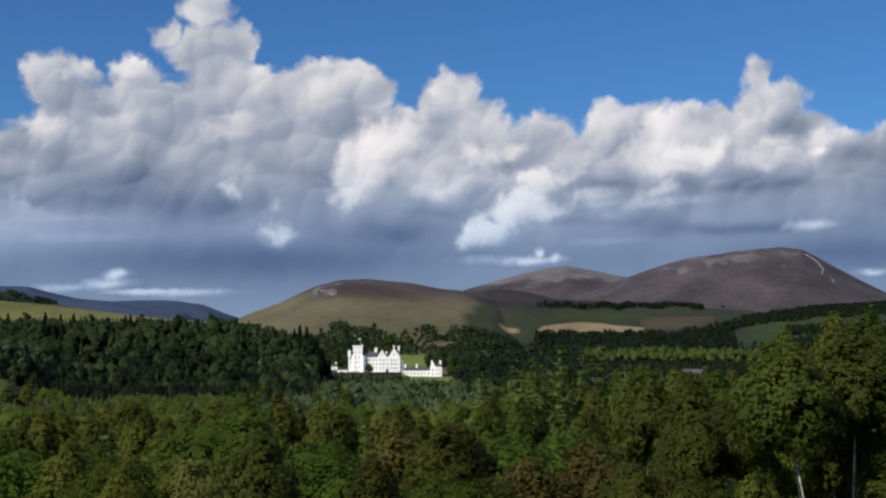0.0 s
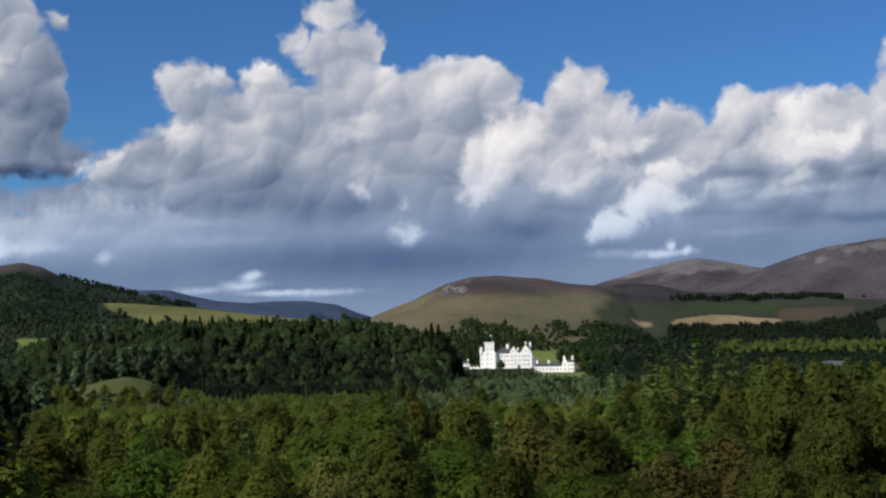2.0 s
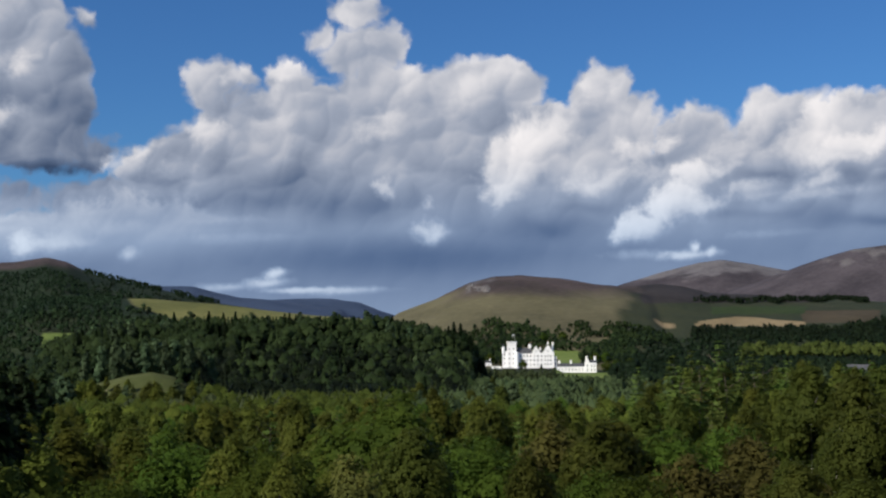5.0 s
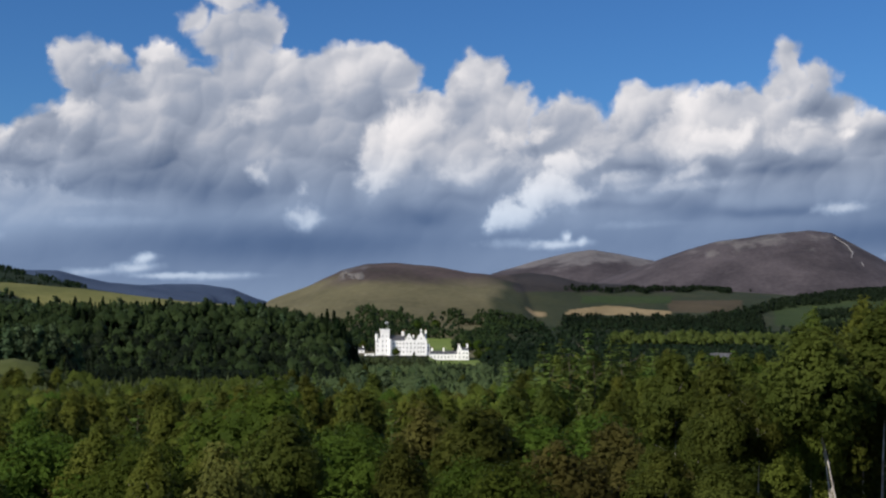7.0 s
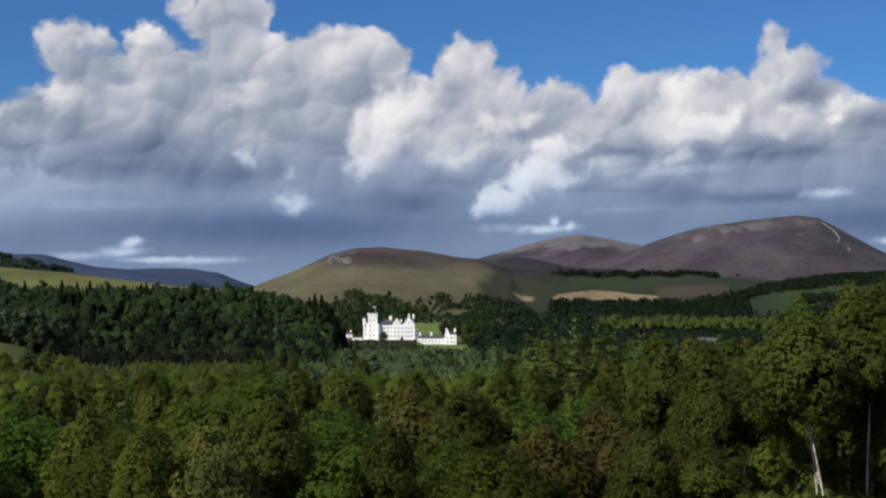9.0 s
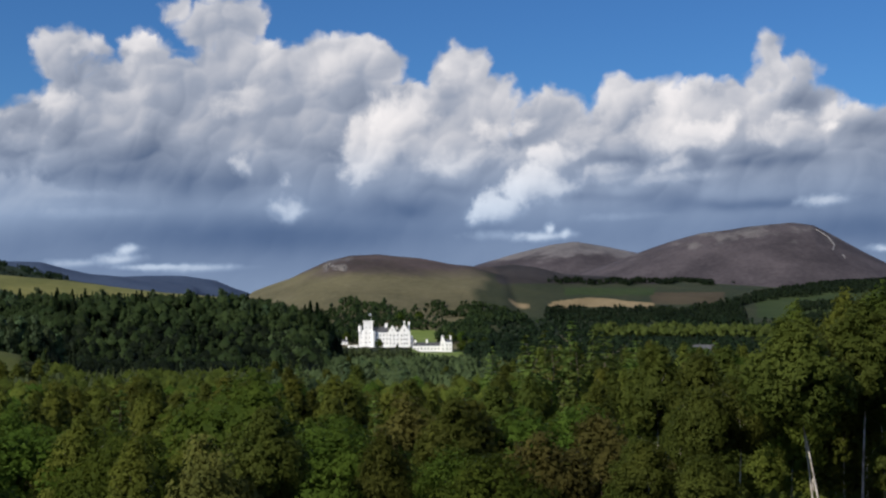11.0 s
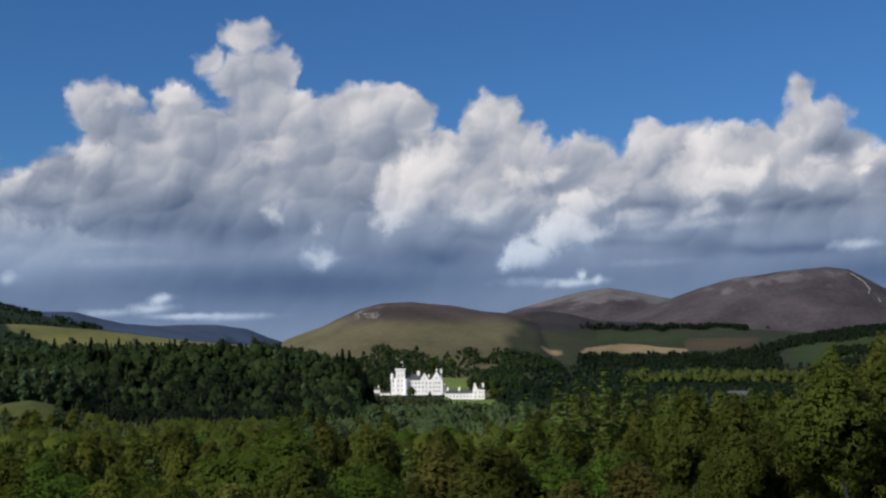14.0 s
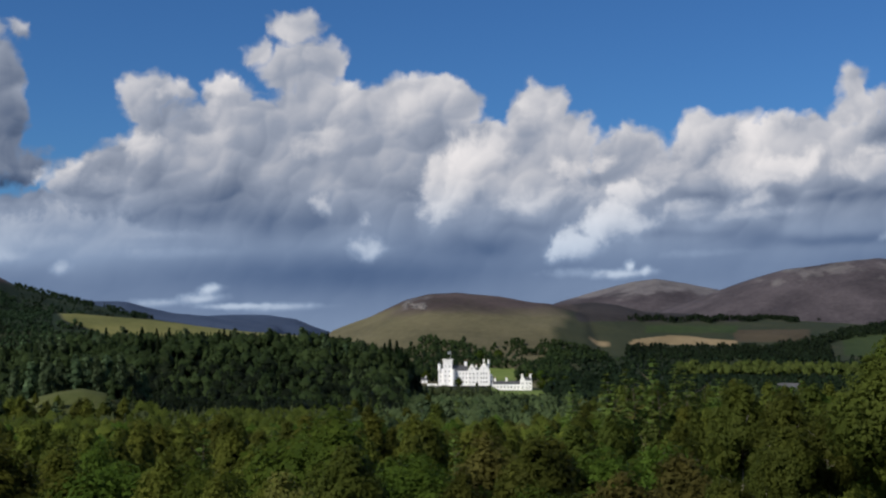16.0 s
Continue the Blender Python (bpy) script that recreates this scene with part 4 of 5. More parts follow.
# trees that stand out by their shape
for kind, r, az, top in (("oak", 128, 9.6, -4.0), ("oak", 112, 14.8, -6.4), ("oak", 104, -1.8, -7.6), ("oak", 118, 5.6, -6.0), ("oak", 122, 19.0, -6.0),
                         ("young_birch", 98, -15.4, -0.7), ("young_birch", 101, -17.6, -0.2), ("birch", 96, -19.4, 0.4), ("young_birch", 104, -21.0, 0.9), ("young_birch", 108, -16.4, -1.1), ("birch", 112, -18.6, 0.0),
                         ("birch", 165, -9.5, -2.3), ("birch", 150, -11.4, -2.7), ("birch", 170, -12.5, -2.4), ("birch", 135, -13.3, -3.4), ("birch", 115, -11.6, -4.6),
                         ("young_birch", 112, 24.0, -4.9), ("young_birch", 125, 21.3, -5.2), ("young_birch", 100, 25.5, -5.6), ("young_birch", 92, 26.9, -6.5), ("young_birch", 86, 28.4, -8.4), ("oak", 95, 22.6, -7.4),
                         ("spruce", 105, 30.0, -0.7), ("spruce", 98, 31.7, -1.1), ("spruce", 110, 28.6, -1.6), ("spruce", 100, 27.5, -2.3), ("spruce", 96, 33.2, -1.3), ("spruce", 116, 26.4, -3.2),
                         ("young_birch", 118, 17.2, -5.6), ("young_birch", 138, 12.4, -5.0), ("rowan", 110, -4.2, -6.4), ("rowan", 118, -7.0, -5.6), ("birch", 140, -1.0, -4.9),
                         ("rowan", 150, 2.0, -5.0), ("oak", 145, -3.0, -5.6)):
    plant(kind, r, az, top, group=NEAR, near=True, slim=0.68 if az < -15 else 1.0)
    taken.append((-r * math.sin(radians(az)), r * math.cos(radians(az))))
for r, a in scatter(20, 95, 150, 26.6, 36, 4.2, taken):
    plant("spruce", r, a, float(np.interp(a, (25, 27, 29, 30, 31.5, 34), (-4.0, -2.3, -1.5, -0.8, -1.0, -1.2))) - rng.uniform(0, 1.1), group="spruces by the lookout", near=True)
for r, a in scatter(12, 84, 120, 28.2, 35, 3.6, taken):
    plant("spruce", r, a, -rng.uniform(3.2, 6.0), group="spruces by the lookout", near=True)
for r, a in scatter(24, 150, 300, 25.2, 36, 6, taken):
    plant("spruce", r, a, -rng.uniform(1.6, 3.2), group="spruces by the lookout")
for r, a in scatter(8, 80, 104, -21, -7.5, 4, taken):
    if -18.6 < a < -15.4:
        continue
    plant("birch", r, a, float(np.interp(a, (-21, -15, -8), (-5.6, -6.4, -7.0))) + rng.uniform(-0.6, 0.4), group=NEAR, near=True)
for r, a in scatter(44, 90, 185, -22, 25.5, 5.8, taken):
    top = float(np.interp(a, (-21, -14, -10, 0, 9, 25), (-2.6, -4.2, -5.4, -6.6, -6.4, -5.8))) + rng.uniform(-0.7, 0.5) + (r - 130) * 0.012
    plant(rng.choice(["oak", "birch", "young_birch" if a > 4 else "birch", "rowan", "oak"]), r, a, top, group=NEAR, near=True, slim=0.85)
for r, a in scatter(30, 101, 132, -21.5, -4, 3.6, taken):
    plant(rng.choice(["young_birch", "rowan", "birch"]), r, a, h=rng.uniform(5.0, 8.0), group="saplings below the lookout")
for r, a in scatter(170, 180, 290, -22, 30, 4.8, taken):
    top = float(np.interp(a, (-21, -14, -8, 0, 10, 30), (-1.8, -2.7, -3.1, -3.9, -3.7, -3.7))) + rng.uniform(-0.9, 0.15)
    top += (r - 280) * 0.004
    pick = ["young_birch", "birch", "rowan", "young_birch", "larch", "birch", "oak"] if a > 6 else ["birch", "young_birch", "rowan", "oak", "larch", "birch", "young_birch", "larch"]
    if a < -3:
        pick = ["young_birch", "young_birch", "rowan", "birch", "larch", "young_birch", "oak"]
    plant(rng.choice(pick), r, a, top, group=SLOPE, slim=rng.uniform(0.62, 0.85))
for r, a, top in ((250, -4.6, -1.35), (240, -5.9, -1.0), (255, -6.9, -1.6), (245, -3.6, -1.9), (260, -8.3, -1.9), (310, -5.4, -0.95), (300, -3.3, -1.7), (330, -4.4, -1.5), (290, -7.5, -1.75), (320, -9.7, -2.0), (340, -1.8, -2.3), (360, -6.6, -1.35), (350, -8.6, -2.0), (370, -11.0, -2.1), (300, -12.4, -2.0)):
    plant("larch", r, a, top, group=SLOPE)
for r, a in scatter(210, 400, 760, -22, 24, 8, taken):
    kind = rng.choice(["spruce", "pine", "spruce", "birch"]) if a > 8 else rng.choice(["pine", "pine", "pine", "larch", "birch"]) if a > -2 else rng.choice(["young_birch", "larch", "pine", "birch", "rowan"])
    top = float(np.interp(a, (-21, -12, -4, -2, 2, 8, 12, 19, 24), (-1.8, -2.2, -2.2, -3.0, -3.0, -2.7, -3.1, -3.6, -3.5))) + rng.uniform(-0.7, 0.1)
    if a > 18.8 and 470 < r < 690:
        continue
    plant(kind, r, a, top - max(0, 560 - r) * 0.002, group=VALLEY, slim=0.85)


def far_wood(name, label, spots, conifer, h0, h1, per, size, material, category="wood", lumps=6):
    """Far trees, too many to count, in one mesh: each crown is a few rounded clumps, or a tiered spire, with sprays on it."""
    gen = np.random.default_rng(len(spots) + per)
    xy = np.array(spots)
    n = len(xy)
    foot = np.concatenate([xy, height(xy[:, 0], xy[:, 1])[:, None]], 1)
    H = gen.uniform(h0, h1, n)
    con = gen.uniform(size=n) < conifer
    wide = H * gen.uniform(0.8, 1.25, n)
    tone = gen.uniform(-1, 1, n) * gen.uniform(0.4, 1, n)
    V, S, T, F, base = [], [], [], [], 0

    def add(verts, normals, tones, faces):
        nonlocal base
        V.append(verts.reshape(-1, 3)), S.append(normals.reshape(-1, 3)), T.append(tones.reshape(-1)), F.append(faces.reshape(-1, 3) + base)
        base += len(V[-1])

    # broadleaf crowns: clumps set round the heart of the crown
    k = np.flatnonzero(~con)
    if len(k):
        m, w, h = len(k), wide[k], H[k]
        d = unit(gen.normal(size=(m, lumps, 3)) + np.array([0, 0, 0.25]))
        d[:, 0] = (0, 0, 1)
        heart = d * np.stack([w * 0.25, w * 0.25, h * 0.24], -1)[:, None] * gen.uniform(0.65, 1.0, (m, lumps, 1)) + np.array([0, 0, 0.58]) * h[:, None, None] + foot[k][:, None]
        rad = (w * (0.12 if lumps > 9 else 0.19 if lumps > 4 else 0.26))[:, None] * gen.uniform(0.75, 1.25, (m, lumps))
        axes = np.array([(1, 0, 0), (0, 1, 0), (-1, 0, 0), (0, -1, 0), (0, 0, 1), (0, 0, -1)], float)
        turn = gen.uniform(0, 6.28, (m, lumps, 1))
        ax = np.stack([axes[:, 0] * np.cos(turn) - axes[:, 1] * np.sin(turn), axes[:, 0] * np.sin(turn) + axes[:, 1] * np.cos(turn), axes[:, 2] + 0 * turn], -1)
        clump = heart[:, :, None] + ax * rad[..., None, None] * gen.uniform(0.8, 1.15, (m, lumps, 6, 1))
        tri = np.array([(0, 1, 4), (1, 2, 4), (2, 3, 4), (3, 0, 4), (1, 0, 5), (2, 1, 5), (3, 2, 5), (0, 3, 5)])
        add(clump, ax * 0.5 + d[:, :, None] * 0.7 + np.array([0, 0, 0.4]), np.repeat(tone[k], lumps * 6), np.arange(m * lumps)[:, None, None] * 6 + tri)
        pick = gen.integers(0, lumps, (m, per))
        row = np.arange(m)[:, None]
        out = unit(gen.normal(size=(m, per, 3)) + np.array([0, 0, 0.4]))
        at_ = heart[row, pick] + out * rad[row, pick][..., None] * gen.uniform(0.8, 1.25, (m, per, 1))
        face = out + d[row, pick] * 0.4 + gen.normal(size=(m, per, 3)) * 0.3
        add(cards(at_.reshape(-1, 3), face.reshape(-1, 3), size * 0.72, gen=gen, stretch=1.25), np.repeat((out * 0.5 + d[row, pick] * 0.7 + np.array([0, 0, 0.4]) + gen.normal(size=out.shape) * 0.15).reshape(-1, 3), 3, 0),
            np.repeat(tone[k], per * 3), np.arange(m * per * 3))
    # spires: tiers of drooping boughs
    k = np.flatnonzero(con)
    if len(k):
        m, w, h = len(k), wide[k], H[k]
        tiers = 4 if lumps > 4 else 2
        a = np.arange(6) * math.pi / 3 + gen.uniform(0, 6.28, (m, tiers, 1))
        f = np.arange(tiers) / tiers
        reach = (0.26 * (1 - 0.9 * f) * w[:, None])[..., None] * gen.uniform(0.7, 1.15, (m, tiers, 6))
        low = ((0.06 + 0.86 * f) * h[:, None])[..., None] + 0 * a
        ring = np.stack([reach * np.cos(a), reach * np.sin(a), low], -1)
        tip = np.zeros((m, tiers, 1, 3))
        tip[..., 2] = (np.minimum(0.06 + 0.86 * (f + 1.5 / tiers), 1.0) * h[:, None])[..., None]
        cone = np.concatenate([ring, tip], 2) + foot[k][:, None, None]
        nor = np.concatenate([np.stack([np.cos(a), np.sin(a), 0.5 + 0 * a], -1), np.broadcast_to((0.0, 0.0, 1.0), (m, tiers, 1, 3))], 2)
        tri = np.array([(i, (i + 1) % 6, 6) for i in range(6)])
        add(cone, nor, np.repeat(tone[k], tiers * 7), np.arange(m * tiers)[:, None, None] * 7 + tri)
        f, ang = gen.uniform(0.05, 1.0, (m, per)), gen.uniform(0, 2 * math.pi, (m, per))
        r_ = 0.26 * (1.02 - f) * gen.uniform(0.7, 1.1, (m, per)) * w[:, None]
        at_ = np.stack([r_ * np.cos(ang), r_ * np.sin(ang), f * h[:, None]], -1) + foot[k][:, None]
        face = np.stack([np.cos(ang), np.sin(ang), 0.8 + 0 * f], -1)
        add(cards(at_.reshape(-1, 3), (face + gen.normal(size=face.shape) * 0.3).reshape(-1, 3), size * 0.72, gen=gen, stretch=1.4), np.repeat(face.reshape(-1, 3), 3, 0),
            np.repeat(tone[k], per * 3), np.arange(m * per * 3))
    ob = mesh_object(name, np.concatenate(V).tolist(), np.concatenate(F).tolist(), material, facing=unit(np.concatenate(S)))
    ob.data.attributes.new("tone", "FLOAT", "POINT").data.foreach_set("value", np.concatenate(T).astype(np.float32))
    return tagged(ob, label, category, kind="stuff")


def spots_in(n, r0, r1, a0, a1, seed, keep=None):
    gen = np.random.default_rng(seed)
    r, a = np.sqrt(gen.uniform(r0 * r0, r1 * r1, n)), gen.uniform(a0, a1, n)
    if keep is not None:
        ok = keep(r, a)
        r, a = r[ok], a[ok]
    return np.stack([-r * np.sin(np.radians(a)), r * np.cos(np.radians(a))], 1).tolist()


def mound_free(r, a):
    return ~((a > 19.4) & (a < 24.6) & (r > 548) & (r < 655))


far_wood("undergrowth", "low green undergrowth beneath the trees", spots_in(1100, 66, 135, -25, 37, 9), 0.0, 1.2, 3.0, 50, 0.27, MIXED_LEAF, "bushes")
far_wood("thicket", "dense green thicket below the trees", spots_in(700, 120, 220, -25, 37, 19), 0.0, 2.5, 5.0, 46, 0.40, MIXED_LEAF, "bushes")
far_wood("slope_wood", "mixed green wood covering the slope", spots_in(450, 190, 420, -24, 36, 1), 0.1, 5, 9, 105, 0.85, MIXED_LEAF)
for name, label, n, seed, leaf in (("olive_birches", "slender olive green birches on the slope", 190, 71, BIRCH_LEAF), ("bright_birches", "birches on the slope coloured a sunlit yellow green", 170, 72, SUNNY_LEAF),
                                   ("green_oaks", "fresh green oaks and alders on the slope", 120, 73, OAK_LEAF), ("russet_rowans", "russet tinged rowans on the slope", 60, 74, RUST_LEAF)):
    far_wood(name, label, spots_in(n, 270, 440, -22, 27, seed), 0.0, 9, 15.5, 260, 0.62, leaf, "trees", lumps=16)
far_wood("pine_wood", "blue green pine wood on the lower slope", spots_in(1000, 400, 860, -2.5, 8.5, 12), 0.6, 9, 15, 100, 1.1, PINE_WOOD)
far_wood("park_wood", "low blue green trees in front of the castle", spots_in(420, 860, 1190, -0.8, 6, 33, lambda r, a: (r < 1080) | (a > 2.0)), 0.4, 5, 7, 70, 1.5, PINE_WOOD)
far_wood("birch_wood", "olive green birch wood on the lower slope", spots_in(1200, 400, 850, -24, -2, 13), 0.3, 8, 13, 72, 1.5, MIXED_LEAF)
far_wood("dark_wood", "dark wood at the foot of the knoll", spots_in(900, 600, 860, 6, 18.5, 32, mound_free), 0.55, 9, 17, 52, 1.4, SHADED_SPRUCE)
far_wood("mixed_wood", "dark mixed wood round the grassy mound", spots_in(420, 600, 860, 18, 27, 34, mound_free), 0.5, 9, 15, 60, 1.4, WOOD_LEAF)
far_wood("lower_wood", "light olive birches and pines in the hollow", spots_in(560, 430, 610, 6.5, 27, 35, lambda r, a: mound_free(r, a) & ~((a > 18.5) & (r > 540))), 0.3, 9, 15.5, 90, 1.0, BIRCH_LEAF, lumps=9)
far_wood("lower_pines", "blue green pines in the hollow", spots_in(170, 430, 610, 6.5, 24, 36, lambda r, a: mound_free(r, a) & ~((a > 18.5) & (r > 540))), 0.8, 10, 16, 90, 1.0, PINE_WOOD, lumps=9)
far_wood("shrubs", "low olive shrubs between the birch stems", spots_in(110, 74, 98, -23, -8, 37), 0.0, 1.6, 3.4, 170, 0.24, BIRCH_LEAF, "bushes", lumps=10)
far_wood("west_wood", "dark spruce wood beyond the grassy mound", spots_in(900, 330, 1000, 24.5, 38, 15), 0.6, 11, 17, 60, 1.5, SHADED_SPRUCE)
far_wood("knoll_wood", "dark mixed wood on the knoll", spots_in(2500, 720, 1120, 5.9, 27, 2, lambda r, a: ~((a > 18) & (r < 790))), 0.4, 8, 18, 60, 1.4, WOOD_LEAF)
for r, a in scatter(30, 545, 582, 18.6, 26.2, 4.5, []):
    plant(rng.choice(["young_birch", "birch", "larch", "pine"]), r, a, rng.uniform(-3.2, -2.85) + 0.35 * (a > 23), group="trees before the grassy mound")
for r, a, h in ((596, 21.7, 6), (600, 22.6, 7), (592, 20.4, 5)):
    plant("young_birch", r, a, h=h, group="trees before the grassy mound")
for r, a in ((652, 19.0), (655, 19.5), (650, 19.9), (658, 20.4), (656, 20.9), (660, 18.5), (662, 21.6), (655, 22.2), (662, 22.9), (668, 23.6), (664, 18.0), (670, 20.2), (672, 21.2), (675, 19.3)):
    plant("pine", r, a, rng.uniform(-1.2, -0.7), group="pines behind the grassy mound", slim=0.8)
for r, a, h in ((1415, 17.15, 15), (1420, 17.45, 13), (1430, 16.9, 11), (1450, 19.6, 10)):
    plant("spruce", r, a, h=h, group="trees in the hay field")
for r, a in scatter(130, 920, 1070, 5.8, 24, 9, []):
    plant(rng.choice(["spruce", "spruce", "pine"]), r, a, h=rng.uniform(13, 22), group="conifers on the knoll")
far_wood("castle_wood", "dark mixed wood round the castle", spots_in(1500, 740, 1330, -23, 5.2, 3, lambda r, a: ((r < 830) | (a < -0.6)) & ~((a > -12.5) & (a < -10.7) & (r > 930) & (r < 1160))), 0.5, 8, 14, 44, 1.6, SHADED_SPRUCE)
far_wood("valley_wood", "deep green wood on the valley floor", spots_in(2600, 1380, 1860, -23, 9.5, 4, lambda r, a: ~((a > -14.9) & (a < -7) & (r > 1480) & (r < 1710)) & ((r < 1700 + 110 * fractal(a * 0.9, r / 500, 31)) | (a < -1.5)) & ~((a > 0.6) & (a < 3.5) & (r < 1660)) & ~((a > -4.2) & (r > 1800) & (fractal(a * 1.3, r / 200, 9) < 0.1))), 0.3, 7, 11.5, 22, 2.2, SHADED_SPRUCE)
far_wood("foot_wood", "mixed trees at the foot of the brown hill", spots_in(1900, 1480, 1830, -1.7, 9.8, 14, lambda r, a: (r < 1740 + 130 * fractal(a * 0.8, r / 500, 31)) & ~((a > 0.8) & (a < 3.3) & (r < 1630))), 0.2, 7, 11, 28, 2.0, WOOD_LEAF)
far_wood("left_wood", "dark plantation on the hill flank", spots_in(3600, 1180, 2120, 13, 37, 5, lambda r, a: ((r < 1650 + 60 * fractal(a * 0.7, r / 300, 41)) | ((a < 23.5) & (r > 1960))) & ~((a < 21.8) & (r > 1320 + 60 * np.clip(a - 15.5, 0, 6)) & (r < 2060 - 25 * np.clip(a - 18, 0, 4))) & ~((a > 29.4) & (r > 1690) & (r < 1830)) & ~((a > 23.9) & (a < 25.4) & (r > 1400) & (r < 1520))), 0.5, 3.5, 6.5, 14, 1.9, SHADED_SPRUCE, lumps=3)
far_wood("flank_wood", "dark wood on the hill flank below the hay field", spots_in(1500, 1150, 1640, 13, 29, 45, lambda r, a: ~((a < 21.8) & (r > 1320 + 60 * np.clip(a - 15.5, 0, 6))) & ~((a > 23.9) & (a < 25.4) & (r > 1400) & (r < 1520))), 0.5, 6, 10, 30, 2.0, DARK_WOOD, lumps=3)
far_wood("hill_plantation", "close young plantation covering the hill", spots_in(6500, 1600, 2130, 20.5, 37, 46, lambda r, a: (r < 2080 + 60 * fractal(a * 0.6, r / 300, 47)) & ~((a < 22) & (r > 1600) & (r < 1990)) & ~((a > 29.4) & (r > 1700) & (r < 1830))), 0.6, 3.5, 6, 11, 2.5, HILL_WOOD, lumps=3)
far_wood("ridge_wood", "dark trees along the hill's long ridge", spots_in(420, 2150, 2300, 17.6, 23.6, 52, lambda r, a: fractal(a * 1.6, r / 90, 53) > -0.25), 0.6, 5, 9, 14, 1.8, SHADED_SPRUCE, lumps=3)
far_wood("hedge_wood", "copses at the foot of the brown hill", spots_in(420, 1730, 1835, -3.4, 2, 48, lambda r, a: fractal(a * 1.4, r / 70, 49) > 0.0 + (a - 1) * 0.1), 0.1, 5, 9, 40, 1.8, WOOD_LEAF)
far_wood("right_wood", "dark plantation belts between the fields", spots_in(15000, 1830, 2560, -23, -3.5, 6, lambda r, a: strips(r, a, np.degrees(np.arctan2(height(-r * np.sin(np.radians(a)), r * np.cos(np.radians(a))) - EYE, r))) > 0.6), 0.5, 6, 10, 12, 1.9, SHADED_SPRUCE, lumps=3)
far_wood("field_trees", "scattered hedgerow trees on the open hillside", spots_in(45, 1650, 1800, -6, 9, 8), 0.1, 7, 12, 50, 1.8, DARK_WOOD)
far_wood("sunny_row", "yellow green row of sunlit trees", spots_in(330, 1560, 1700, -14.8, -6.6, 10), 0.0, 8, 18, 70, 1.5, ROW_LEAF)


# ---- the castle ----
def block(bm, u0, u1, v0, v1, z0, z1):
    vs = [bm.verts.new((u, v, z)) for z in (z0, z1) for u, v in ((u0, v0), (u1, v0), (u1, v1), (u0, v1))]
    for q in ((3, 2, 1, 0), (4, 5, 6, 7), (0, 1, 5, 4), (1, 2, 6, 5), (2, 3, 7, 6), (3, 0, 4, 7)):
        bm.faces.new([vs[i] for i in q])


def prism(bm, u0, u1, v0, v1, z0, z1, along="u", over=0.4):
    """A pitched roof with overhanging eaves."""
    if along == "u":
        m = (v0 + v1) / 2
        pts = [(u0, v0 - over, z0), (u0, v1 + over, z0), (u0, m, z1), (u1, v0 - over, z0), (u1, v1 + over, z0), (u1, m, z1)]
    else:
        m = (u0 + u1) / 2
        pts = [(u0 - over, v0, z0), (m, v0, z1), (u1 + over, v0, z0), (u0 - over, v1, z0), (m, v1, z1), (u1 + over, v1, z0)]
        pts = [pts[0], pts[2], pts[1], pts[3], pts[5], pts[4]]
    vs = [bm.verts.new(p) for p in pts]
    for q in ((0, 1, 2), (3, 5, 4), (0, 2, 5, 3), (1, 4, 5, 2), (0, 3, 4, 1)):
        bm.faces.new([vs[i] for i in q])


def part(name, bm, material, parent, label=""):
    bmesh.ops.recalc_face_normals(bm, faces=bm.faces)
    me = bpy.data.meshes.new(name)
    bm.to_mesh(me)
    bm.free()
    me.materials.append(material)
    ob = new(name, me)
    ob.parent = parent
    return tagged(ob, label)


def solid(name, material, parent, *boxes, label=""):
    bm = bmesh.new()
    for b in boxes:
        block(bm, *b)
    return part(name, bm, material, parent, label)


def roof(parent, *spec, **how):
    bm = bmesh.new()
    prism(bm, *spec, **how)
    return part("roof", bm, SLATE, parent, "dark slate roof")


def crow_gable(parent, u, half, v0, z0, z1, depth=0.9):
    """A gable wall whose edges climb in steps."""
    steps = 5
    boxes = []
    for i in range(steps):
        w = half * (1 - i / steps)
        boxes.append((u - w, u + w, v0, v0 + depth, z0 + (z1 - z0) * i / steps, z0 + (z1 - z0) * (i + 1) / steps))
    return solid("gable", HARLING, parent, *boxes)


def chimney(parent, u, v, z0, z1, w=1.1):
    c = solid("chimney", HARLING, parent, (u - w, u + w, v - 0.6, v + 0.6, z0, z1), (u - w - 0.15, u + w + 0.15, v - 0.75, v + 0.75, z1, z1 + 0.3))
    for k in (-0.5, 0.5):
        bm = bmesh.new()
        bmesh.ops.create_cone(bm, cap_ends=True, segments=8, radius1=0.25, radius2=0.2, depth=0.8, matrix=Matrix.Translation((u + k * w, v, z1 + 0.7)))
        part("chimney_pot", bm, POT, c, "clay chimney pot")
    return c


def window(parent, u, v, z, w=1.1, h=1.9):
    """A sash window set into a front wall: frame, bars and a dark pane."""
    f = solid("window", FRAME, parent, (u - w / 2, u - w / 2 + 0.12, v - 0.06, v + 0.1, z, z + h), (u + w / 2 - 0.12, u + w / 2, v - 0.06, v + 0.1, z, z + h),
              (u - w / 2, u + w / 2, v - 0.06, v + 0.1, z + h - 0.12, z + h), (u - w / 2 - 0.1, u + w / 2 + 0.1, v - 0.15, v + 0.1, z - 0.15, z),
              (u - w / 2 + 0.12, u + w / 2 - 0.12, v - 0.05, v + 0.08, z + h / 2 - 0.05, z + h / 2 + 0.05))
    solid("pane", GLASS, f, (u - w / 2 + 0.12, u + w / 2 - 0.12, v - 0.02, v + 0.06, z, z + h - 0.12))
    return f


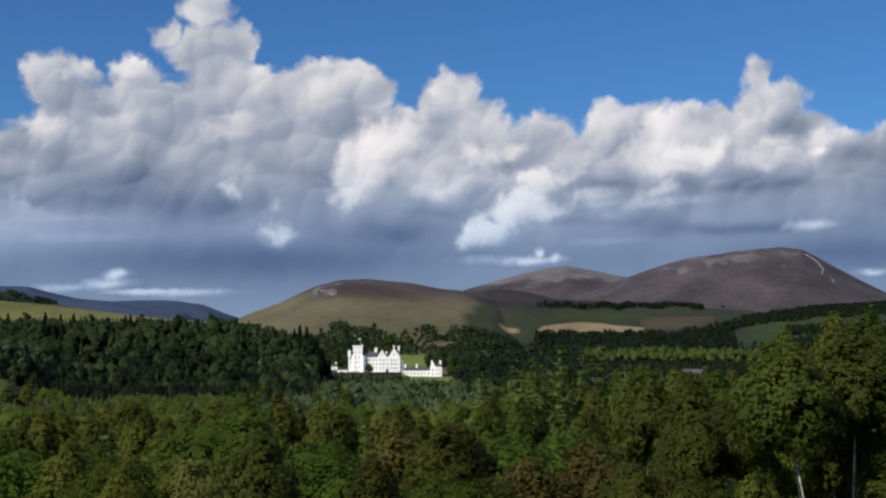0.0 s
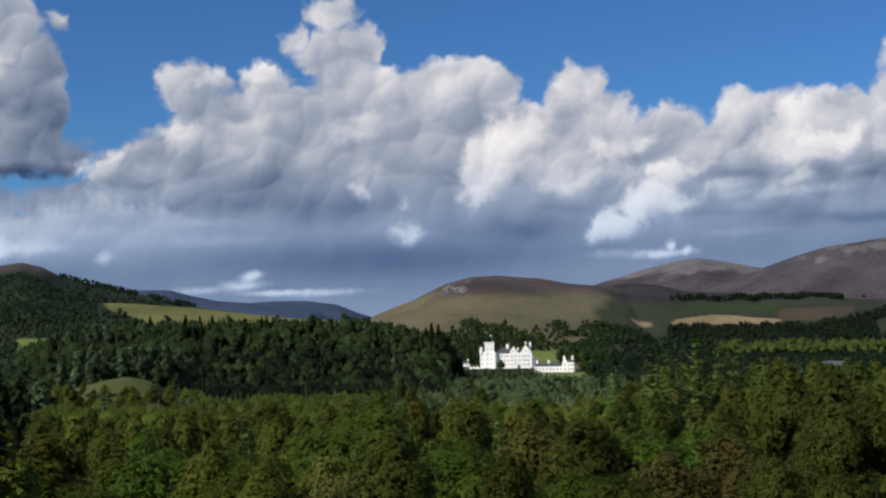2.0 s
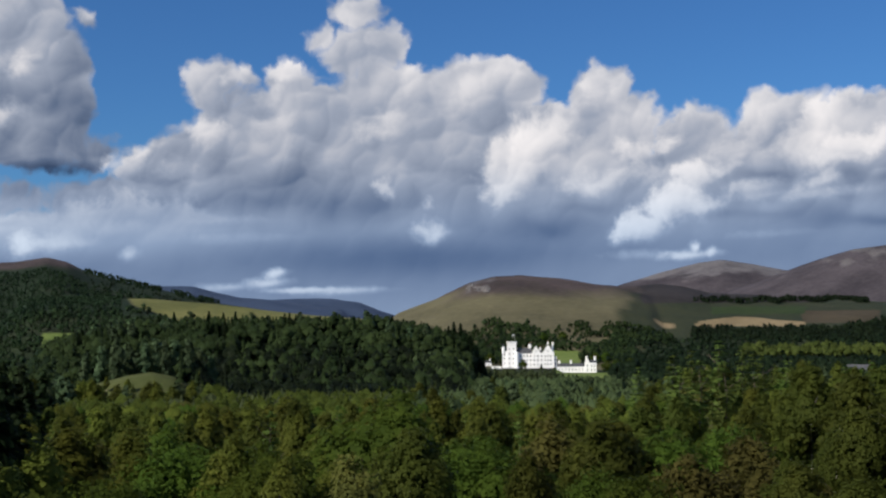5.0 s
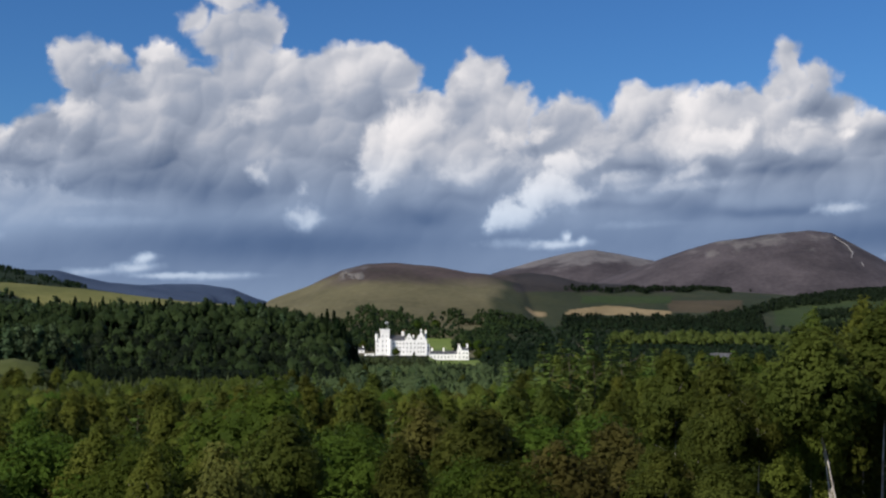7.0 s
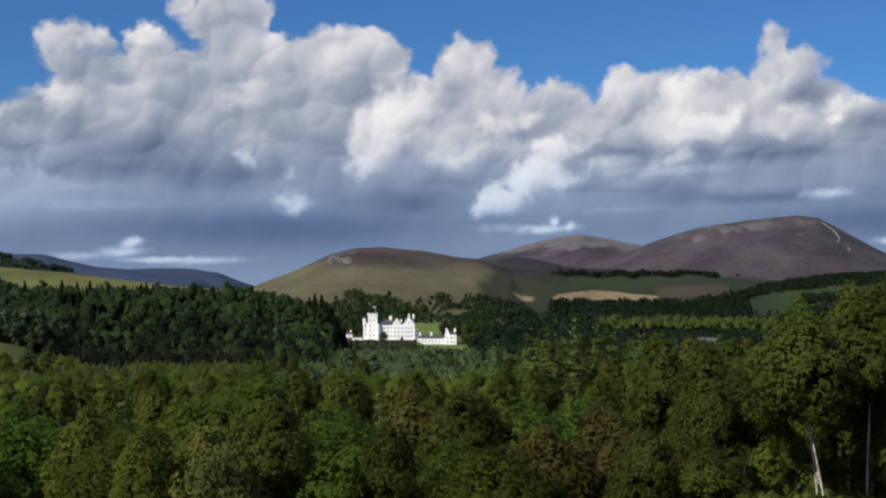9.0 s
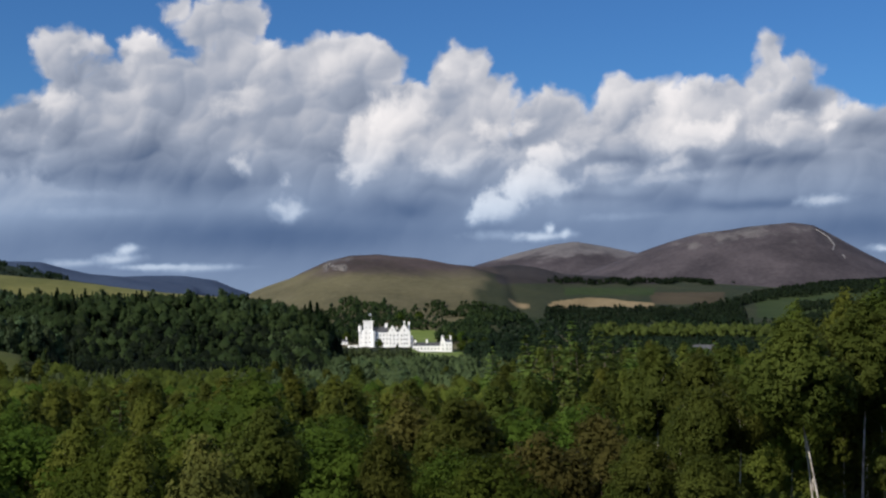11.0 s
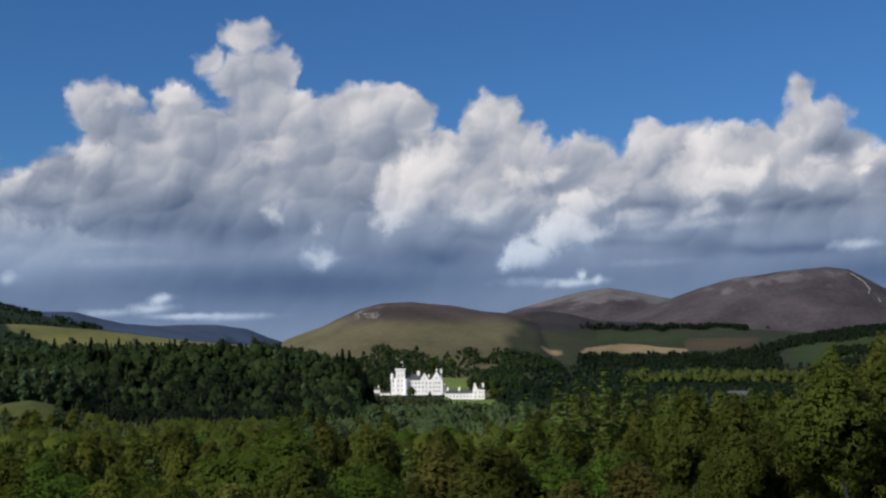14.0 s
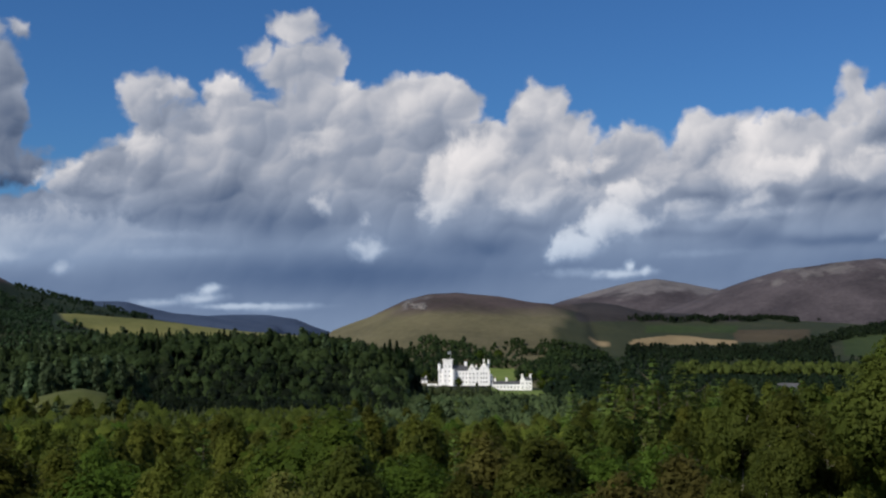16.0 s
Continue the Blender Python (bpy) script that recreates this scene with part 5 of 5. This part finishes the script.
POT = plain_material("clay_pot", (0.28, 0.14, 0.08), (0.42, 0.24, 0.14), 3.0)
FRAME = plain_material("painted_frame", (0.55, 0.55, 0.53), (0.7, 0.7, 0.68), 2.0, 0.5)
GLASS = plain_material("window_glass", (0.015, 0.018, 0.022), (0.04, 0.045, 0.05), 1.0, 0.12)
IRON = plain_material("grey_paint", (0.35, 0.35, 0.36), (0.5, 0.5, 0.5), 2.0, 0.5)
CLOTH = plain_material("flag_cloth", (0.5, 0.52, 0.6), (0.75, 0.76, 0.8), 1.0, 0.9)
STONE = plain_material("rubble_stone", (0.18, 0.16, 0.14), (0.34, 0.31, 0.27), 0.8, 0.9, 0.4)


def site(name, r, az, z, label, category):
    """A building's base; its front faces the lookout."""
    root = new(name)
    p = at(r, az)
    root.matrix_world = Matrix.Translation((p.x, p.y, z)) @ Matrix.Rotation(radians(az), 4, "Z")
    return tagged(root, label, category)


castle = site("castle", 1300, 3.22, 0.6, "white harled castle with tower, gables and slate roofs", "castle")
# square tower with a corner turret and a battlement
tower = solid("tower", HARLING, castle, (-22.5, -12.6, 0, 11, 0, 26.5), (-27.5, -22.5, 1.5, 11, 0, 18.0))
solid("parapet", HARLING, tower, (-23.0, -12.1, -0.5, 0.2, 26.5, 27.8), (-23.0, -22.3, 0.2, 11.5, 26.5, 27.8), (-12.8, -12.1, 0.2, 11.5, 26.5, 27.8),
      *[(u, u + 0.9, -0.5, 0.2, 27.8, 28.6) for u in np.arange(-23, -12.5, 1.65)])
bm = bmesh.new()
bmesh.ops.create_cone(bm, cap_ends=True, segments=14, radius1=1.7, radius2=1.7, depth=7, matrix=Matrix.Translation((-26.2, 1.8, 19.5)))
turret = part("turret", bm, HARLING, castle)
bm = bmesh.new()
bmesh.ops.create_cone(bm, cap_ends=True, segments=14, radius1=2.0, radius2=0.05, depth=2.6, matrix=Matrix.Translation((-26.2, 1.8, 24.3)))
part("turret_roof", bm, SLATE, turret, "conical slate roof")
bm = bmesh.new()
bmesh.ops.create_cone(bm, cap_ends=True, segments=14, radius1=2.4, radius2=2.4, depth=17.5, matrix=Matrix.Translation((-12.0, -0.6, 8.75)))
part("stair_turret", bm, HARLING, castle)
for u in (-19.8, -15.4):
    for z in (4.5, 9.5, 14.5, 20.0):
        window(tower, u, 0, z, 1.0, 1.8)
for z in (4.5, 9.5, 13.5):
    window(tower, -25.0, 1.5, z, 0.9, 1.6)
# hall range between the tower and the gabled block
hall = solid("hall_wall", HARLING, castle, (-12.6, 4.0, 1.5, 12, 0, 16.0))
roof(castle, -12.6, 4.0, 1.5, 12, 16.0, 21.5)
for u in (-8.2, -4.6, -1.0, 2.6):
    for z in (3.2, 7.6, 12.0):
        window(hall, u, 1.5, z)
chimney(castle, 1.6, 6.8, 20.0, 25.2, 1.5)
# gabled block
gabled = solid("gabled_wall", HARLING, castle, (4.0, 27.5, 0, 13, 0, 16.5), (27.5, 30.2, 2, 12, 0, 12.0))
for u, half, z1 in ((8.2, 4.2, 23.0), (21.0, 5.2, 24.6)):
    crow_gable(castle, u, half, 0.0, 16.5, z1)
    roof(castle, u - half + 0.3, u + half - 0.3, 0.9, 13, 16.5, z1 - 1.4, along="v")
roof(castle, 12.4, 15.2, 1.5, 12, 16.5, 19.5)
chimney(castle, 26.0, 6.0, 15.5, 27.0, 1.0)
chimney(castle, 12.9, 6.5, 17.0, 21.5, 0.8)
chimney(castle, 21.0, 0.7, 25.5, 27.6, 0.9)
for u in (6.2, 10.2, 14.2, 18.2, 21.0, 23.8):
    for z in (3.2, 7.6, 12.0):
        window(gabled, u, 0, z)
for u, z in ((8.2, 17.5), (21.0, 17.5)):
    window(gabled, u, 0, z, 1.0, 1.6)
window(gabled, 28.8, 2, 4.0)
window(gabled, 28.8, 2, 8.2)
bm = bmesh.new()
bmesh.ops.create_cone(bm, cap_ends=True, segments=8, radius1=0.22, radius2=0.12, depth=10, matrix=Matrix.Translation((-14.5, 5, 31.5)))
pole = part("flagpole", bm, IRON, castle, "pale grey flagpole")
bm = bmesh.new()
grid = [[bm.verts.new((-14.5 - i * 0.45, 5 + 0.25 * math.sin(i * 1.4), 36.2 - j * 0.55 - i * 0.12)) for j in range(4)] for i in range(7)]
for i in range(6):
    for j in range(3):
        bm.faces.new((grid[i][j], grid[i + 1][j], grid[i + 1][j + 1], grid[i][j + 1]))
bmesh.ops.solidify(bm, geom=bm.faces[:], thickness=0.03)
part("flag", bm, CLOTH, pole, "pale flag on the wind")

wing = site("service_wing", 1290, 0.98, -3.6, "low white service wing with slate roof beside the castle", "building")
low = solid("wall", HARLING, wing, (-20.5, 8.6, 0, 7, 0, 6.4))
roof(wing, -20.5, 8.6, 0, 7, 6.4, 9.6)
for u in np.arange(-18.5, 8, 3.6):
    window(low, float(u), 0, 2.2, 1.1, 2.0)
for u in (-18.0, -5.8):
    chimney(wing, u, 3.5, 8.6, 12.4, 1.0)
end = site("gate_house", 1288, 0.33, -3.6, "white gable house with tall chimneys at the wing's end", "house")
body_ = solid("wall", HARLING, end, (-6.2, 6.2, -1.5, 9, 0, 10.6))
crow_gable(end, -3.4, 2.6, -1.5, 10.6, 15.4)
roof(end, -5.8, -1.0, -0.6, 9, 10.6, 14.6, along="v")
roof(end, -0.8, 6.2, -1.5, 9, 10.6, 13.4)
for u in (-4.2, 4.6):
    chimney(end, u, 3.0, 11.5, 16.6, 1.0)
for u in (-3.4, 1.0, 4.2):
    for z in (2.0, 6.4):
        window(body_, u, -1.5, z)
cottage = site("cottage", 1320, 5.2, 2.6, "small white cottage with grey roof by the trees", "house")
cot = solid("wall", HARLING, cottage, (-6.5, 6.0, 0, 6, 0, 3.4))
roof(cottage, -6.5, 6.0, 0, 6, 3.4, 6.0)
for u in (-4.5, -1, 3):
    window(cot, u, 0, 1.0, 1.0, 1.4)
chimney(cottage, 4.4, 3, 5.0, 7.4, 0.6)
garden = site("garden_wall", 1306, 4.7, 0.0, "low white garden wall beside the castle tower", "wall")
solid("wall", HARLING, garden, (-5.5, 5.0, 0, 0.6, -2, 2.6))
solid("coping", STONE, garden, (-5.6, 5.1, -0.1, 0.7, 2.6, 2.85))
barn = site("barn", 1150, -11.6, float(at(1150, -11.6).z) - 0.3, "grey barn roof among dark trees", "barn")
solid("wall", STONE, barn, (-10.5, 10.5, 0, 9, 0, 6.0))
roof(barn, -10.8, 10.8, 0, 9, 6.0, 10.8)

# trees that stand close to the castle
for kind, r, az, h in (("spruce", 1010, 1.62, 11), ("spruce", 1000, 1.35, 10), ("spruce", 990, 2.0, 9.5), ("spruce", 985, 0.95, 10), ("spruce", 960, 1.15, 10), ("oak", 1284, 3.5, 10),
                       ("oak", 1278, -0.45, 13), ("oak", 1268, -0.9, 14), ("oak", 1252, -1.5, 14), ("oak", 1400, 5.0, 13), ("oak", 1395, 4.3, 11), ("oak", 1405, 3.5, 12),
                       ("spruce", 1010, 5.35, 21), ("spruce", 1000, 5.6, 24), ("spruce", 1015, 5.85, 26), ("spruce", 995, 6.1, 26), ("spruce", 1010, 6.4, 27), ("spruce", 990, 5.7, 22), ("spruce", 985, 6.25, 24), ("spruce", 1000, 6.7, 25), ("spruce", 980, 5.95, 21), ("spruce", 985, 5.45, 18),
                       ("oak", 1400, 0.1, 14), ("spruce", 1420, 0.6, 19), ("oak", 1430, -0.4, 14), ("oak", 1120, -10.6, 9), ("oak", 1125, -11.2, 9.5), ("oak", 1118, -11.7, 9), ("oak", 1122, -12.2, 9.5), ("oak", 1128, -12.7, 11), ("spruce", 1130, -10.2, 12), ("pine", 1280, 2.6, 5.0), ("oak", 1390, 1.9, 8.0), ("oak", 1690, 2.5, 14), ("oak", 1700, 1.6, 14)):
    plant(kind, r, az, h=h, group="trees round the castle")
